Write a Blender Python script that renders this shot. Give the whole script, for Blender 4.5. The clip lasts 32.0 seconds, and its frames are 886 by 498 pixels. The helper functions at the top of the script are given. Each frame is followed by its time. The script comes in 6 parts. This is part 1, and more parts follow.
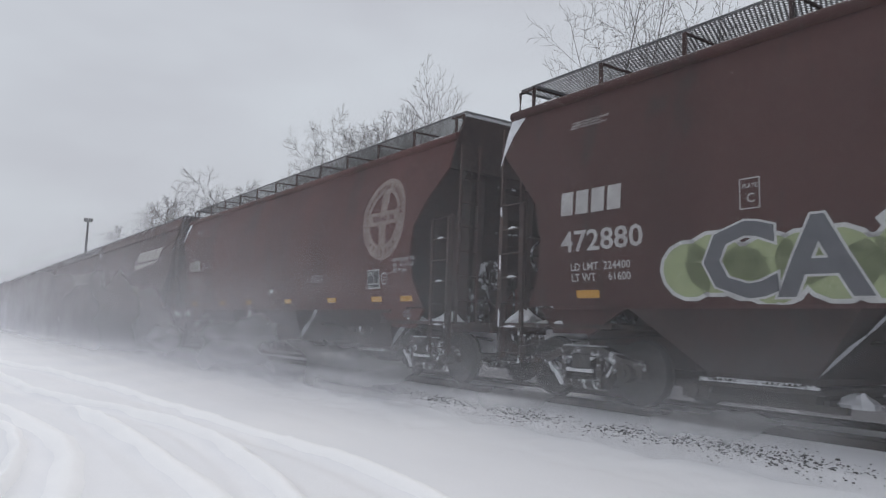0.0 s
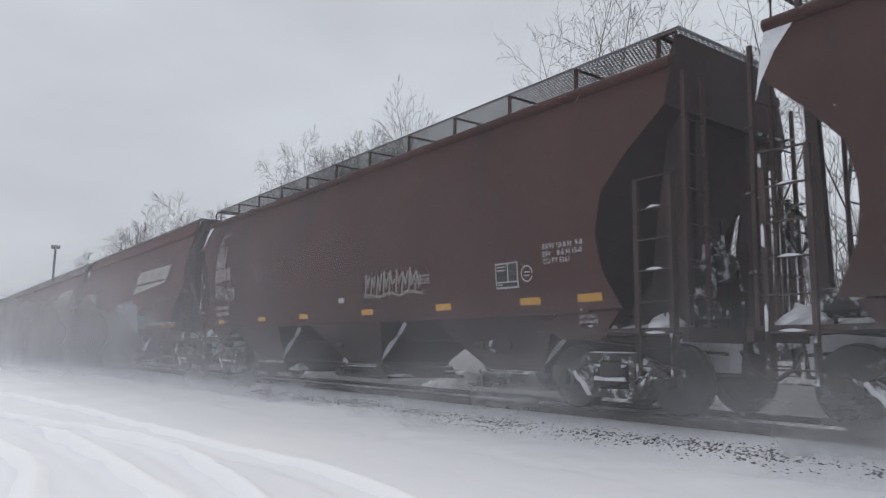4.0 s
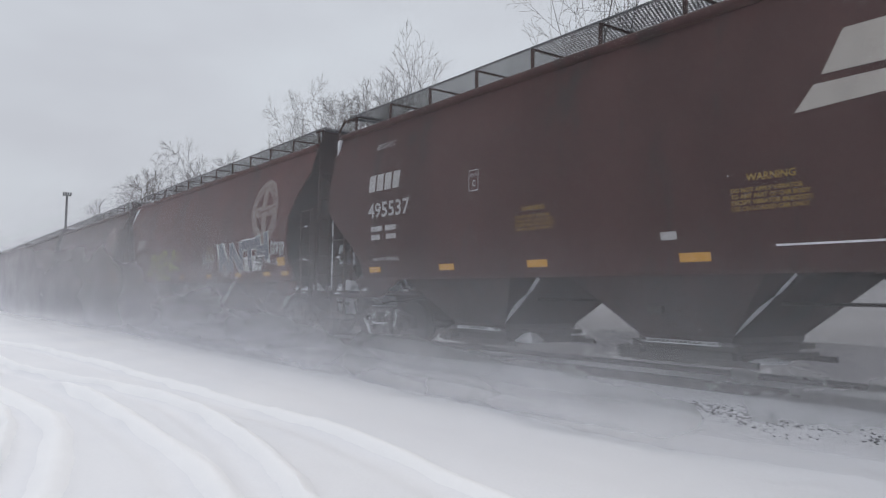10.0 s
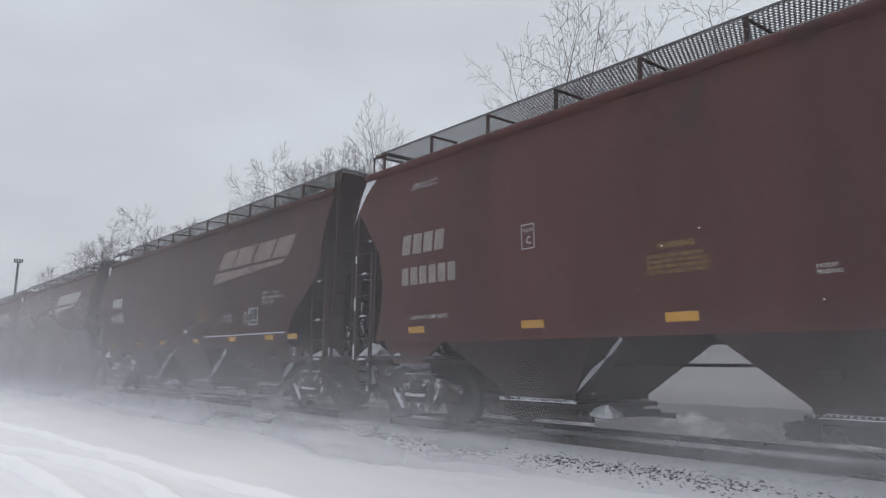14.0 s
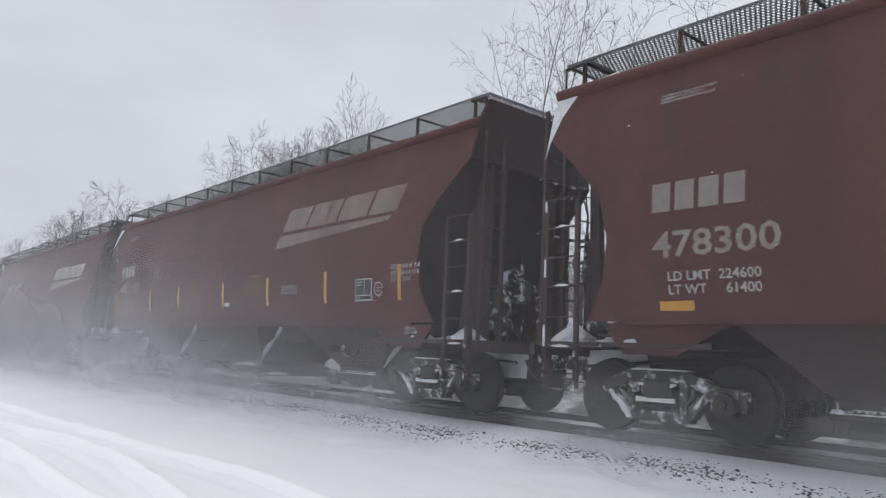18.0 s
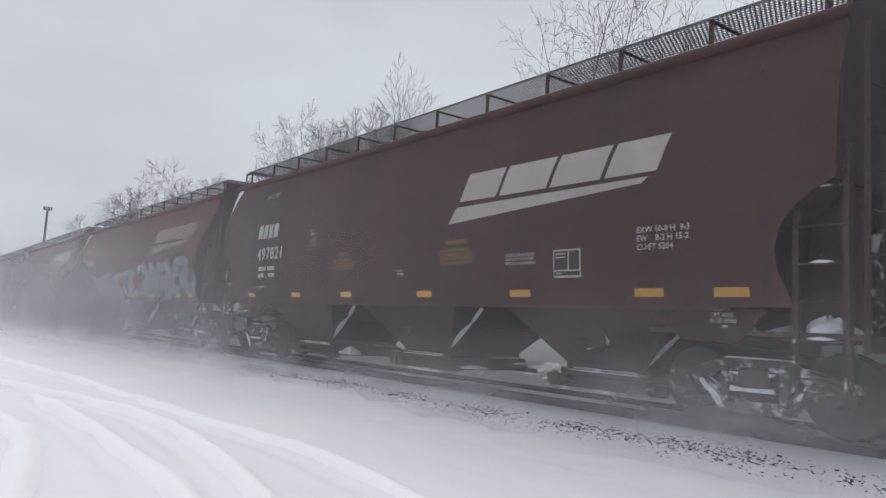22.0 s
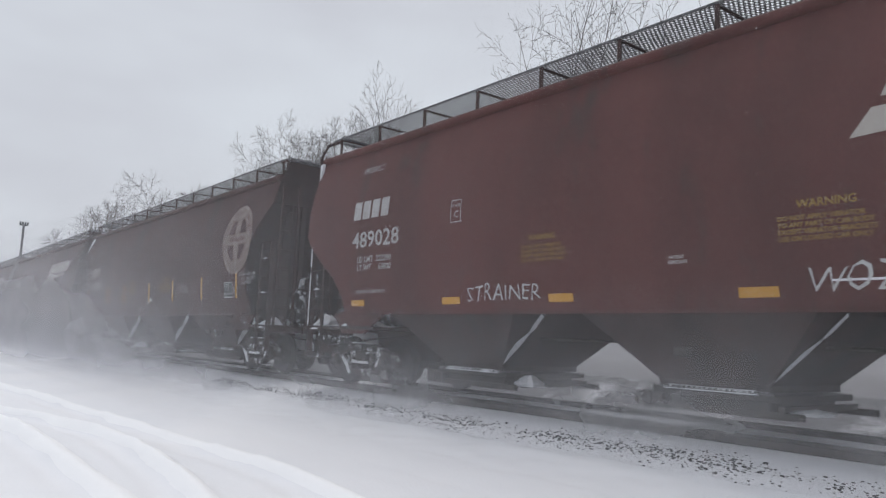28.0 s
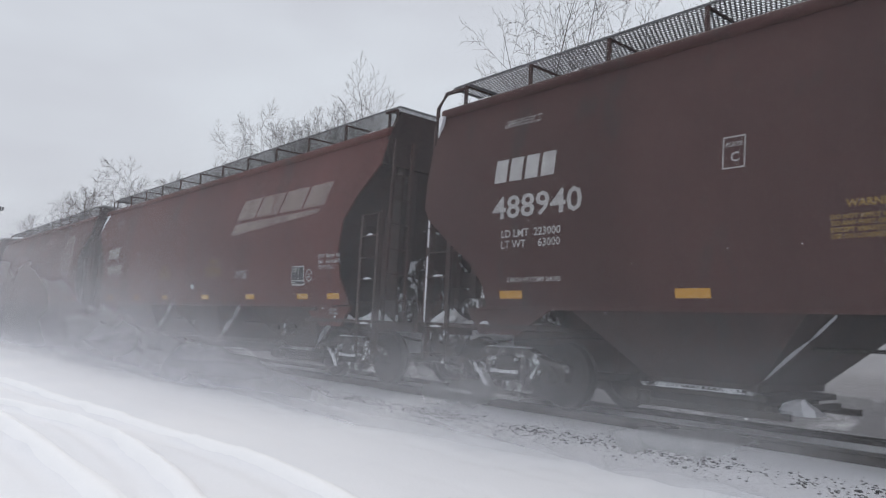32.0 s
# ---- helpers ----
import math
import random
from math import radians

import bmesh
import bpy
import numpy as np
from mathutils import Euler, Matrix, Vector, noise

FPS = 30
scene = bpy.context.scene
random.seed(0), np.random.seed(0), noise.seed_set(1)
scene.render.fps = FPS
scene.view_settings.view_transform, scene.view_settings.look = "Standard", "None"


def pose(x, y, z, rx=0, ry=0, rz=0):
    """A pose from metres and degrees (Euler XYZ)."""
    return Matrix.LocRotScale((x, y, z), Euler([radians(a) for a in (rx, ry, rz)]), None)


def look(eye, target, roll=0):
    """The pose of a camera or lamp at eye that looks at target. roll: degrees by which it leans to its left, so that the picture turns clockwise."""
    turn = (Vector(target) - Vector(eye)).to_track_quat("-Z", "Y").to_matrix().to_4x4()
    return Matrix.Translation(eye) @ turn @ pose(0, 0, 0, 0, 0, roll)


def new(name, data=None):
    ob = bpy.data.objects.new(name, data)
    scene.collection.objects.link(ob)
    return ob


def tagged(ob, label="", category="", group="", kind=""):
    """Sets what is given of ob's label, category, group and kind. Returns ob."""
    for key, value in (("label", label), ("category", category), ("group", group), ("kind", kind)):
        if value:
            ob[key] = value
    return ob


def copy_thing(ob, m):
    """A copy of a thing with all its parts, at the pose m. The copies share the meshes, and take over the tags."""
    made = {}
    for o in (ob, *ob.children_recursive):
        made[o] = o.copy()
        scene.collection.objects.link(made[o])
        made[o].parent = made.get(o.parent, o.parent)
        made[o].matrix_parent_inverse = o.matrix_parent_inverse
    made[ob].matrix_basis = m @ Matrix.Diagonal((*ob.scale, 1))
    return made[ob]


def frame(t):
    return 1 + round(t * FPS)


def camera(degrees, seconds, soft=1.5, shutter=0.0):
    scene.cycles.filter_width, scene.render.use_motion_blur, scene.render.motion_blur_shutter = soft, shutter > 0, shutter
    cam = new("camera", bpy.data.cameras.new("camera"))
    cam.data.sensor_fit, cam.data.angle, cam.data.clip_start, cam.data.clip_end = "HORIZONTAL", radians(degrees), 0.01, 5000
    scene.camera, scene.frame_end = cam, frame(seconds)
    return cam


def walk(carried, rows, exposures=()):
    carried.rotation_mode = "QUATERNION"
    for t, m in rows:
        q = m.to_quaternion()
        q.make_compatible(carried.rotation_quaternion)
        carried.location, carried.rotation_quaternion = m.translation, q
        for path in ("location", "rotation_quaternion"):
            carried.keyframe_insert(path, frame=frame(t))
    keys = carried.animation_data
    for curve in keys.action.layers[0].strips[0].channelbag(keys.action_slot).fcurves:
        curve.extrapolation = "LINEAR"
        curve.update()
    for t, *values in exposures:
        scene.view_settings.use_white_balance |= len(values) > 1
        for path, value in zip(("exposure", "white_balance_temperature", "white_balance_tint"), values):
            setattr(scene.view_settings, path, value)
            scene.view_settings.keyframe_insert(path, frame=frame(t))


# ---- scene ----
cam = camera(62.2, 32.0, soft=1.25, shutter=0.03)
# seconds, place, turn (pose) of the phone held beside the line
PATH = [
    (0.0, -0.06, -0.08, 1.00, 96.13, -1.96, 55.12),
    (0.5, 0.02, -0.08, 1.04, 95.96, -1.86, 56.13),
    (1.0, -0.09, -0.10, 1.09, 92.66, -0.46, 57.56),
    (1.5, 0.02, 0.09, 0.89, 94.27, -0.31, 58.40),
    (2.0, 0.04, 0.18, 0.68, 95.31, -0.20, 59.44),
    (2.5, -0.07, 0.06, 0.75, 95.18, -0.93, 59.09),
    (4.5, 0.03, -0.10, 0.78, 98.33, -1.62, 51.06),
    (5.0, 0.05, -0.18, 0.73, 97.86, -2.62, 49.63),
    (5.5, -0.03, -0.06, 0.88, 97.90, -2.45, 51.71),
    (6.0, -0.06, -0.01, 0.99, 97.33, -1.01, 54.72),
    (6.5, -0.08, -0.03, 1.05, 98.02, -1.32, 52.83),
    (7.0, -0.02, -0.10, 1.14, 96.25, -1.22, 50.73),
    (7.5, -0.08, 0.02, 1.04, 95.62, -1.76, 53.39),
    (8.0, 0.03, -0.08, 0.99, 96.16, -2.21, 54.06),
    (8.5, -0.00, -0.06, 1.07, 96.10, -1.71, 52.82),
    (9.0, -0.06, 0.00, 1.04, 95.29, -0.88, 52.80),
    (9.5, 0.01, -0.00, 1.00, 93.80, -0.79, 53.60),
    (10.0, 0.10, -0.11, 1.05, 93.59, -0.75, 54.00),
    (10.5, 0.01, -0.03, 1.08, 94.46, -0.76, 52.23),
    (11.0, 0.11, -0.06, 0.99, 96.30, -0.41, 53.55),
    (11.5, 0.12, -0.07, 1.01, 97.14, -0.09, 53.53),
    (12.0, 0.14, -0.12, 1.03, 97.60, -0.35, 53.02),
    (12.5, 0.12, -0.00, 1.02, 97.91, -0.75, 52.59),
    (13.0, 0.07, -0.05, 0.98, 98.54, -0.81, 51.40),
    (13.5, 0.05, 0.06, 0.94, 99.45, -0.90, 51.06),
    (15.5, 0.01, 0.07, 0.90, 97.46, -0.91, 51.60),
    (16.0, -0.08, 0.09, 0.84, 98.06, -1.95, 53.54),
    (16.5, -0.10, 0.08, 0.93, 96.93, -1.06, 51.04),
    (17.0, -0.08, 0.12, 0.85, 97.31, -1.80, 49.62),
    (17.5, -0.12, 0.02, 0.92, 95.45, -1.87, 50.34),
    (18.0, -0.08, 0.00, 0.88, 98.19, -2.42, 48.82),
    (18.5, -0.06, 0.08, 0.91, 97.62, -1.46, 49.22),
    (19.0, -0.05, 0.25, 0.93, 97.69, -0.90, 49.06),
    (19.5, -0.11, 0.16, 0.91, 96.92, -1.45, 51.47),
    (20.0, -0.03, 0.15, 0.89, 97.27, -1.47, 52.45),
    (20.5, -0.14, 0.09, 0.93, 96.16, -2.76, 51.75),
    (21.0, -0.11, 0.17, 0.89, 95.49, -3.16, 49.58),
    (21.5, -0.02, 0.03, 0.93, 95.59, -3.01, 50.24),
    (22.0, 0.09, -0.14, 0.94, 96.25, -3.23, 52.37),
    (22.5, 0.05, 0.00, 0.96, 97.44, -3.12, 54.10),
    (23.0, 0.14, -0.15, 1.04, 96.79, -2.77, 51.63),
    (23.5, -0.03, -0.08, 0.98, 97.71, -2.87, 52.62),
    (24.0, 0.04, -0.13, 1.00, 97.05, -2.19, 50.96),
    (24.5, -0.01, 0.03, 0.93, 97.05, -2.77, 52.51),
    (26.5, 0.14, -0.06, 1.01, 96.30, -2.16, 51.48),
    (27.0, 0.02, -0.06, 1.01, 96.51, -2.45, 50.97),
    (27.5, 0.02, 0.02, 0.98, 97.03, -2.40, 50.75),
    (28.0, -0.10, 0.20, 0.91, 97.14, -2.30, 51.24),
    (28.5, 0.12, -0.06, 1.00, 95.71, -1.98, 50.91),
    (29.0, 0.03, -0.09, 1.02, 96.26, -2.42, 51.11),
    (29.5, 0.05, -0.06, 1.01, 95.74, -2.54, 50.90),
    (30.0, -0.04, -0.02, 1.00, 96.11, -2.77, 50.74),
    (30.5, 0.05, 0.00, 1.01, 95.89, -2.46, 49.75),
    (31.0, -0.03, 0.03, 0.99, 95.98, -2.81, 49.78),
    (31.5, 0.06, 0.06, 1.02, 95.70, -2.92, 49.44),
    (32.0, 0.00, 0.11, 0.96, 96.52, -2.99, 49.64),]
walk(cam, [(t, pose(x, y, z, rx, ry, rz)) for t, x, y, z, rx, ry, rz in PATH],
     [(0, -0.1), (2, -0.14), (6, 0.0), (10, -0.05), (13, -0.05), (16, 0.0), (19, 0.1), (21, 0.0), (28, 0.06), (32, 0.08)])

# ---- plan: x along the track (the way the train runs), y away from the camera, z above the rail heads
TRACK = 9.06
SPEED = 19.429
REAR = 8.475
# where the rear corner of the first wagon stands at the start, and how far each next one follows, in metres
FIRST = -9.603
FOLLOW = [0, 18.79, 17.42, 17.55, 18.48, 18.48, 17.4, 18.53, 17.68, 18.63, 18.6, 17.52, 18.44, 18.79, 18.81, 18.92, 17.86, 17.86, 17.72, 19.16, 18.81,
          18.43, 18.72, 17.9, 17.8, 18.65, 18.47, 18.7, 18.53, 17.65, 18.1, 19.26, 18.01, 17.89, 17.8, 18.72, 18.72, 18.72, 18.72, 18.72, 18.72, 18.72]
# how far the train is ahead of an even run, in metres
AHEAD = [(0, 0.18), (1, -0.09), (2, 0.12), (2.5, -0.24), (4.5, -0.15), (5, 0.13), (6, 0.36), (7, -0.2), (8, -0.09), (9, -0.16), (10, -0.31), (11, 0.37), (12, -0.09), (13, -0.06), (13.5, -0.25), (15.5, -0.49), (16, 0.05), (17, 0.21), (18, -0.14), (19, -0.04), (20, 0.16), (21, -0.13), (22, 0.5), (23, -0.2), (24, 0.03), (24.5, 0.06), (26.5, 0.12), (27, 0.31), (28, 0.25), (29, -0.3), (30, -0.1), (31, 0.06), (32, -0.0)]


def train_x(n, t):
    """Origin of wagon n at t seconds; its rear corner lies REAR behind it."""
    x = FIRST + REAR + SPEED * t - sum(FOLLOW[:n + 1])
    for (a, da), (b, db) in zip(AHEAD, AHEAD[1:]):
        if a <= t <= b:
            u = (t - a) / (b - a)
            return x + da + (db - da) * u * u * (3 - 2 * u)
    return x


# ---- light: a bright overcast winter sky
world = bpy.data.worlds.new("winter_sky")
scene.world = world
world.use_nodes = True
nt = world.node_tree
nt.nodes.clear()
w_out = nt.nodes.new("ShaderNodeOutputWorld")
w_bg = nt.nodes.new("ShaderNodeBackground")
w_sky = nt.nodes.new("ShaderNodeTexSky")
w_sky.sky_type, w_sky.sun_disc = "NISHITA", False
w_sky.sun_elevation, w_sky.sun_rotation = radians(66), radians(305)
w_sky.dust_density, w_sky.air_density = 6.0, 1.5
w_co = nt.nodes.new("ShaderNodeTexCoord")
w_map = nt.nodes.new("ShaderNodeMapping")
w_map.inputs["Scale"].default_value = (1.0, 1.0, 2.6)
w_no = nt.nodes.new("ShaderNodeTexNoise")
w_no.inputs["Scale"].default_value, w_no.inputs["Detail"].default_value, w_no.inputs["Roughness"].default_value = 1.7, 4.0, 0.5
w_ra = nt.nodes.new("ShaderNodeValToRGB")
w_ra.color_ramp.elements[0].position, w_ra.color_ramp.elements[1].position = 0.36, 0.66
w_ra.color_ramp.elements[0].color = (0.56, 0.58, 0.64, 1)
w_ra.color_ramp.elements[1].color = (0.67, 0.715, 0.775, 1)
w_gain = nt.nodes.new("ShaderNodeVectorMath")
w_gain.operation = "SCALE"
w_gain.inputs["Scale"].default_value = 0.045
w_mix = nt.nodes.new("ShaderNodeMix")
w_mix.data_type = "RGBA"
w_mix.inputs["Factor"].default_value = 0.92
nt.links.new(w_co.outputs["Generated"], w_map.inputs["Vector"])
nt.links.new(w_map.outputs["Vector"], w_no.inputs["Vector"])
nt.links.new(w_no.outputs["Fac"], w_ra.inputs["Fac"])
nt.links.new(w_sky.outputs["Color"], w_gain.inputs[0])
nt.links.new(w_gain.outputs["Vector"], w_mix.inputs["A"])
nt.links.new(w_ra.outputs["Color"], w_mix.inputs["B"])
nt.links.new(w_mix.outputs["Result"], w_bg.inputs["Color"])
nt.links.new(w_bg.outputs["Background"], w_out.inputs["Surface"])
w_bg.inputs["Strength"].default_value = 1.04
sun_data = bpy.data.lights.new("sun", "SUN")
sun_data.energy, sun_data.angle, sun_data.color = 1.05, radians(40), (1.0, 0.97, 0.94)
sun = new("sun", sun_data)
sun.matrix_world = look((-22, 15, 60), (0, 0, 0))
scene.view_settings.exposure = 0.0
scene.cycles.transparent_max_bounces = 32


# ---- materials
def nodes_of(name):
    m = bpy.data.materials.new(name)
    m.use_nodes = True
    m.node_tree.nodes.clear()
    return m, m.node_tree.nodes, m.node_tree.links


def surface(name, base, other=None, rough=0.6, metal=0.0, scale=3.0, bump=0.2, fine=40.0, stretch=(1, 1, 1), wear=None, wear_at=0.62, per_thing=0.0, grain=0.3, wear_scale=1.3):
    """Two-scale procedural paint, metal, snow or wood."""
    m, n, l = nodes_of(name)
    out, bs = n.new("ShaderNodeOutputMaterial"), n.new("ShaderNodeBsdfPrincipled")
    co, mp = n.new("ShaderNodeTexCoord"), n.new("ShaderNodeMapping")
    mp.inputs["Scale"].default_value = stretch
    big, small = n.new("ShaderNodeTexNoise"), n.new("ShaderNodeTexNoise")
    big.inputs["Scale"].default_value, big.inputs["Detail"].default_value = scale, 6
    small.inputs["Scale"].default_value, small.inputs["Detail"].default_value = fine, 3
    ramp = n.new("ShaderNodeValToRGB")
    ramp.color_ramp.elements[0].position, ramp.color_ramp.elements[1].position = 0.3, 0.7
    ramp.color_ramp.elements[0].color = (*base, 1)
    ramp.color_ramp.elements[1].color = (*(other or [c * 0.75 for c in base]), 1)
    mix = n.new("ShaderNodeMix")
    mix.data_type, mix.blend_type = "RGBA", "MULTIPLY"
    mix.inputs["Factor"].default_value = grain
    l.new(co.outputs["Object"], mp.inputs["Vector"])
    for t in (big, small):
        l.new(mp.outputs["Vector"], t.inputs["Vector"])
    l.new(big.outputs["Fac"], ramp.inputs["Fac"])
    l.new(ramp.outputs["Color"], mix.inputs["A"])
    l.new(small.outputs["Fac"], mix.inputs["B"])
    colour = mix.outputs["Result"]
    if wear:
        wn, wr, wm = n.new("ShaderNodeTexNoise"), n.new("ShaderNodeValToRGB"), n.new("ShaderNodeMix")
        wn.inputs["Scale"].default_value, wn.inputs["Detail"].default_value, wn.inputs["Roughness"].default_value = wear_scale, 8, 0.65
        wr.color_ramp.elements[0].position, wr.color_ramp.elements[1].position = wear_at, wear_at + 0.12
        wm.data_type = "RGBA"
        wm.inputs["B"].default_value = (*wear, 1)
        l.new(mp.outputs["Vector"], wn.inputs["Vector"])
        l.new(wn.outputs["Fac"], wr.inputs["Fac"])
        l.new(wr.outputs["Color"], wm.inputs["Factor"])
        l.new(colour, wm.inputs["A"])
        colour = wm.outputs["Result"]
    if per_thing:
        oi, mr, hs = n.new("ShaderNodeObjectInfo"), n.new("ShaderNodeMapRange"), n.new("ShaderNodeHueSaturation")
        mr.inputs["To Min"].default_value, mr.inputs["To Max"].default_value = 1 - per_thing, 1 + per_thing
        l.new(oi.outputs["Random"], mr.inputs["Value"])
        l.new(mr.outputs["Result"], hs.inputs["Value"])
        l.new(colour, hs.inputs["Color"])
        colour = hs.outputs["Color"]
    l.new(colour, bs.inputs["Base Color"])
    rr = n.new("ShaderNodeMapRange")
    rr.inputs["To Min"].default_value, rr.inputs["To Max"].default_value = max(rough - 0.12, 0.02), min(rough + 0.15, 1)
    l.new(big.outputs["Fac"], rr.inputs["Value"])
    l.new(rr.outputs["Result"], bs.inputs["Roughness"])
    bs.inputs["Metallic"].default_value = metal
    if bump:
        bp = n.new("ShaderNodeBump")
        bp.inputs["Strength"].default_value, bp.inputs["Distance"].default_value = bump, 0.02
        l.new(small.outputs["Fac"], bp.inputs["Height"])
        l.new(bp.outputs["Normal"], bs.inputs["Normal"])
    l.new(bs.outputs["BSDF"], out.inputs["Surface"])
    return m


PAINT = surface("freight_red", (0.098, 0.0265, 0.0225), (0.066, 0.0215, 0.0185), 0.8, 0, 0.8, 0.02, 60, (1, 1, 0.25), (0.043, 0.024, 0.021), 0.57, 0.12, 0.12)
BROWN_PAINT = surface("dirty_freight_brown", (0.061, 0.0208, 0.018), (0.046, 0.0178, 0.0158), 0.8, 0, 0.8, 0.02, 60, (1, 1, 0.25), (0.028, 0.0185, 0.017), 0.56, 0.08, 0.12)
DARK_PAINT = surface("sooty_red", (0.068, 0.030, 0.026), (0.044, 0.026, 0.024), 0.7, 0, 2.0, 0.2, 50, (1, 1, 0.4), (0.03, 0.025, 0.024), 0.55)
# darker copy of the red: shade of bays, ridges and ends put into colour
SHADED_BROWN = surface("sooted_brown", (0.044, 0.0225, 0.020), (0.030, 0.020, 0.0185), 0.75, 0, 2.0, 0.2, 50, (1, 1, 0.4), (0.022, 0.019, 0.018), 0.55)
IRON = surface("cast_iron", (0.030, 0.028, 0.027), (0.045, 0.036, 0.031), 0.65, 0.2, 4, 0.4, 70, (1, 1, 1), (0.062, 0.043, 0.034), 0.6)
FROSTED = surface("snow_caked_iron", (0.030, 0.028, 0.027), (0.045, 0.036, 0.031), 0.7, 0.1, 4, 0.5, 60, (1, 1, 1), (0.62, 0.63, 0.66), 0.51, wear_scale=5.5)
DUSTED = surface("snow_flecked_red", (0.062, 0.032, 0.028), (0.035, 0.025, 0.024), 0.7, 0, 2.0, 0.2, 50, (1, 1, 0.5), (0.55, 0.56, 0.60), 0.66, wear_scale=4.0)
# snowed gravel past the track, greyed to hold the train's shade
GRAVEL = surface("thinly_snowed_gravel", (0.20, 0.20, 0.215), (0.15, 0.15, 0.16), 0.9, 0, 0.8, 0.5, 14, (1, 1, 1), (0.62, 0.63, 0.66), 0.56, wear_scale=0.5)
# snowed bank with brown grass; its overall grey is shade put in the colour
BANK = surface("thinly_snowed_grass_bank", (0.33, 0.33, 0.35), (0.26, 0.255, 0.265), 0.9, 0, 0.5, 0.5, 16, (0.4, 1, 1), (0.20, 0.165, 0.145), 0.66, wear_scale=0.9)
WHEEL = surface("wheel_steel", (0.024, 0.021, 0.020), (0.015, 0.0145, 0.0145), 0.65, 0.15, 6, 0.2, 80)
GALV = surface("dull_grating", (0.21, 0.215, 0.23), (0.15, 0.155, 0.165), 0.75, 0.0, 5, 0.1, 60)
RAIL = surface("rail_steel", (0.055, 0.045, 0.04), (0.035, 0.03, 0.03), 0.5, 0.5, 5, 0.2, 60)
SHINE = surface("rail_head_steel", (0.32, 0.33, 0.35), (0.22, 0.22, 0.24), 0.3, 0.9, 8, 0.05, 90, (0.1, 1, 1))
TIE = surface("tie_wood", (0.05, 0.042, 0.036), (0.03, 0.026, 0.024), 0.85, 0, 3, 0.5, 60, (4, 0.6, 4))
STONE = surface("ballast_stone", (0.10, 0.095, 0.095), (0.05, 0.048, 0.05), 0.85, 0, 9, 0.4, 60)
# loose snow, whiter than the ground so the crests' light is partly colour
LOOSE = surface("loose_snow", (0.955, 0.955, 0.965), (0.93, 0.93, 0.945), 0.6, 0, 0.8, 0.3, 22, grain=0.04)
SNOW = surface("snow", (0.88, 0.88, 0.90), (0.83, 0.835, 0.865), 0.6, 0, 0.35, 0.22, 26, grain=0.05)
CRUST = surface("caked_snow", (0.80, 0.81, 0.84), (0.62, 0.63, 0.66), 0.7, 0, 6, 0.5, 40, grain=0.15)
LOGO = surface("logo_paint", (0.45, 0.415, 0.38), (0.365, 0.335, 0.305), 0.6, 0, 2.5, 0.05, 60, (1, 1, 0.3), (0.30, 0.25, 0.22), 0.66)
LOGO_FADED = surface("faded_logo_paint", (0.26, 0.20, 0.175), (0.185, 0.13, 0.115), 0.65, 0, 2.5, 0.05, 60, (1, 1, 0.3), (0.12, 0.06, 0.05), 0.55)
STENCIL = surface("stencil_white", (0.46, 0.45, 0.445), (0.33, 0.315, 0.31), 0.6, 0, 4, 0, 60)
FADED = surface("worn_stencil_white", (0.30, 0.26, 0.24), (0.22, 0.18, 0.16), 0.6, 0, 4, 0, 60)
BLACK = surface("stencil_black", (0.02, 0.02, 0.02), (0.03, 0.03, 0.03), 0.6, 0, 4, 0, 60)
YELLOW = surface("reflector_yellow", (0.58, 0.30, 0.035), (0.50, 0.25, 0.03), 0.5, 0, 4, 0, 60, (1, 1, 1), (0.36, 0.19, 0.05), 0.66, 0.2)
WARN = surface("warning_yellow", (0.30, 0.20, 0.04), (0.24, 0.15, 0.035), 0.6, 0, 4, 0, 60)
BARK = surface("bark", (0.10, 0.088, 0.083), (0.065, 0.057, 0.054), 0.9, 0, 5, 0.4, 30, (3, 3, 0.5))
TWIG = surface("twigs", (0.115, 0.098, 0.09), (0.08, 0.068, 0.063), 0.9, 0, 3, 0, 30)
BRUSH = surface("dry_brush", (0.11, 0.075, 0.05), (0.07, 0.05, 0.036), 0.9, 0, 3, 0, 30)
WALL = surface("shed_wall", (0.20, 0.18, 0.18), (0.15, 0.135, 0.135), 0.8, 0, 1, 0.1, 20)
MAST = surface("mast_steel", (0.16, 0.16, 0.17), (0.11, 0.11, 0.12), 0.6, 0.4, 4, 0, 40)
WHITE = surface("white_car_paint", (0.74, 0.75, 0.77), (0.68, 0.69, 0.71), 0.25, 0, 2, 0, 30)
TRIM = surface("black_plastic", (0.02, 0.02, 0.021), (0.03, 0.03, 0.03), 0.5, 0, 9, 0.3, 60)
SPRAY = {k: surface("spray_" + k, c, [v * 0.8 for v in c], 0.6, 0, 5, 0, 60) for k, c in {
    "white": (0.55, 0.55, 0.55), "slate": (0.15, 0.165, 0.20), "silver": (0.30, 0.33, 0.37), "green": (0.31, 0.36, 0.19), "yellow": (0.46, 0.44, 0.09),
    "teal": (0.05, 0.20, 0.21), "mint": (0.30, 0.36, 0.215), "leaf": (0.075, 0.14, 0.05), "ice": (0.22, 0.25, 0.30), "grey": (0.105, 0.11, 0.125), "black": (0.03, 0.03, 0.03)}.items()}


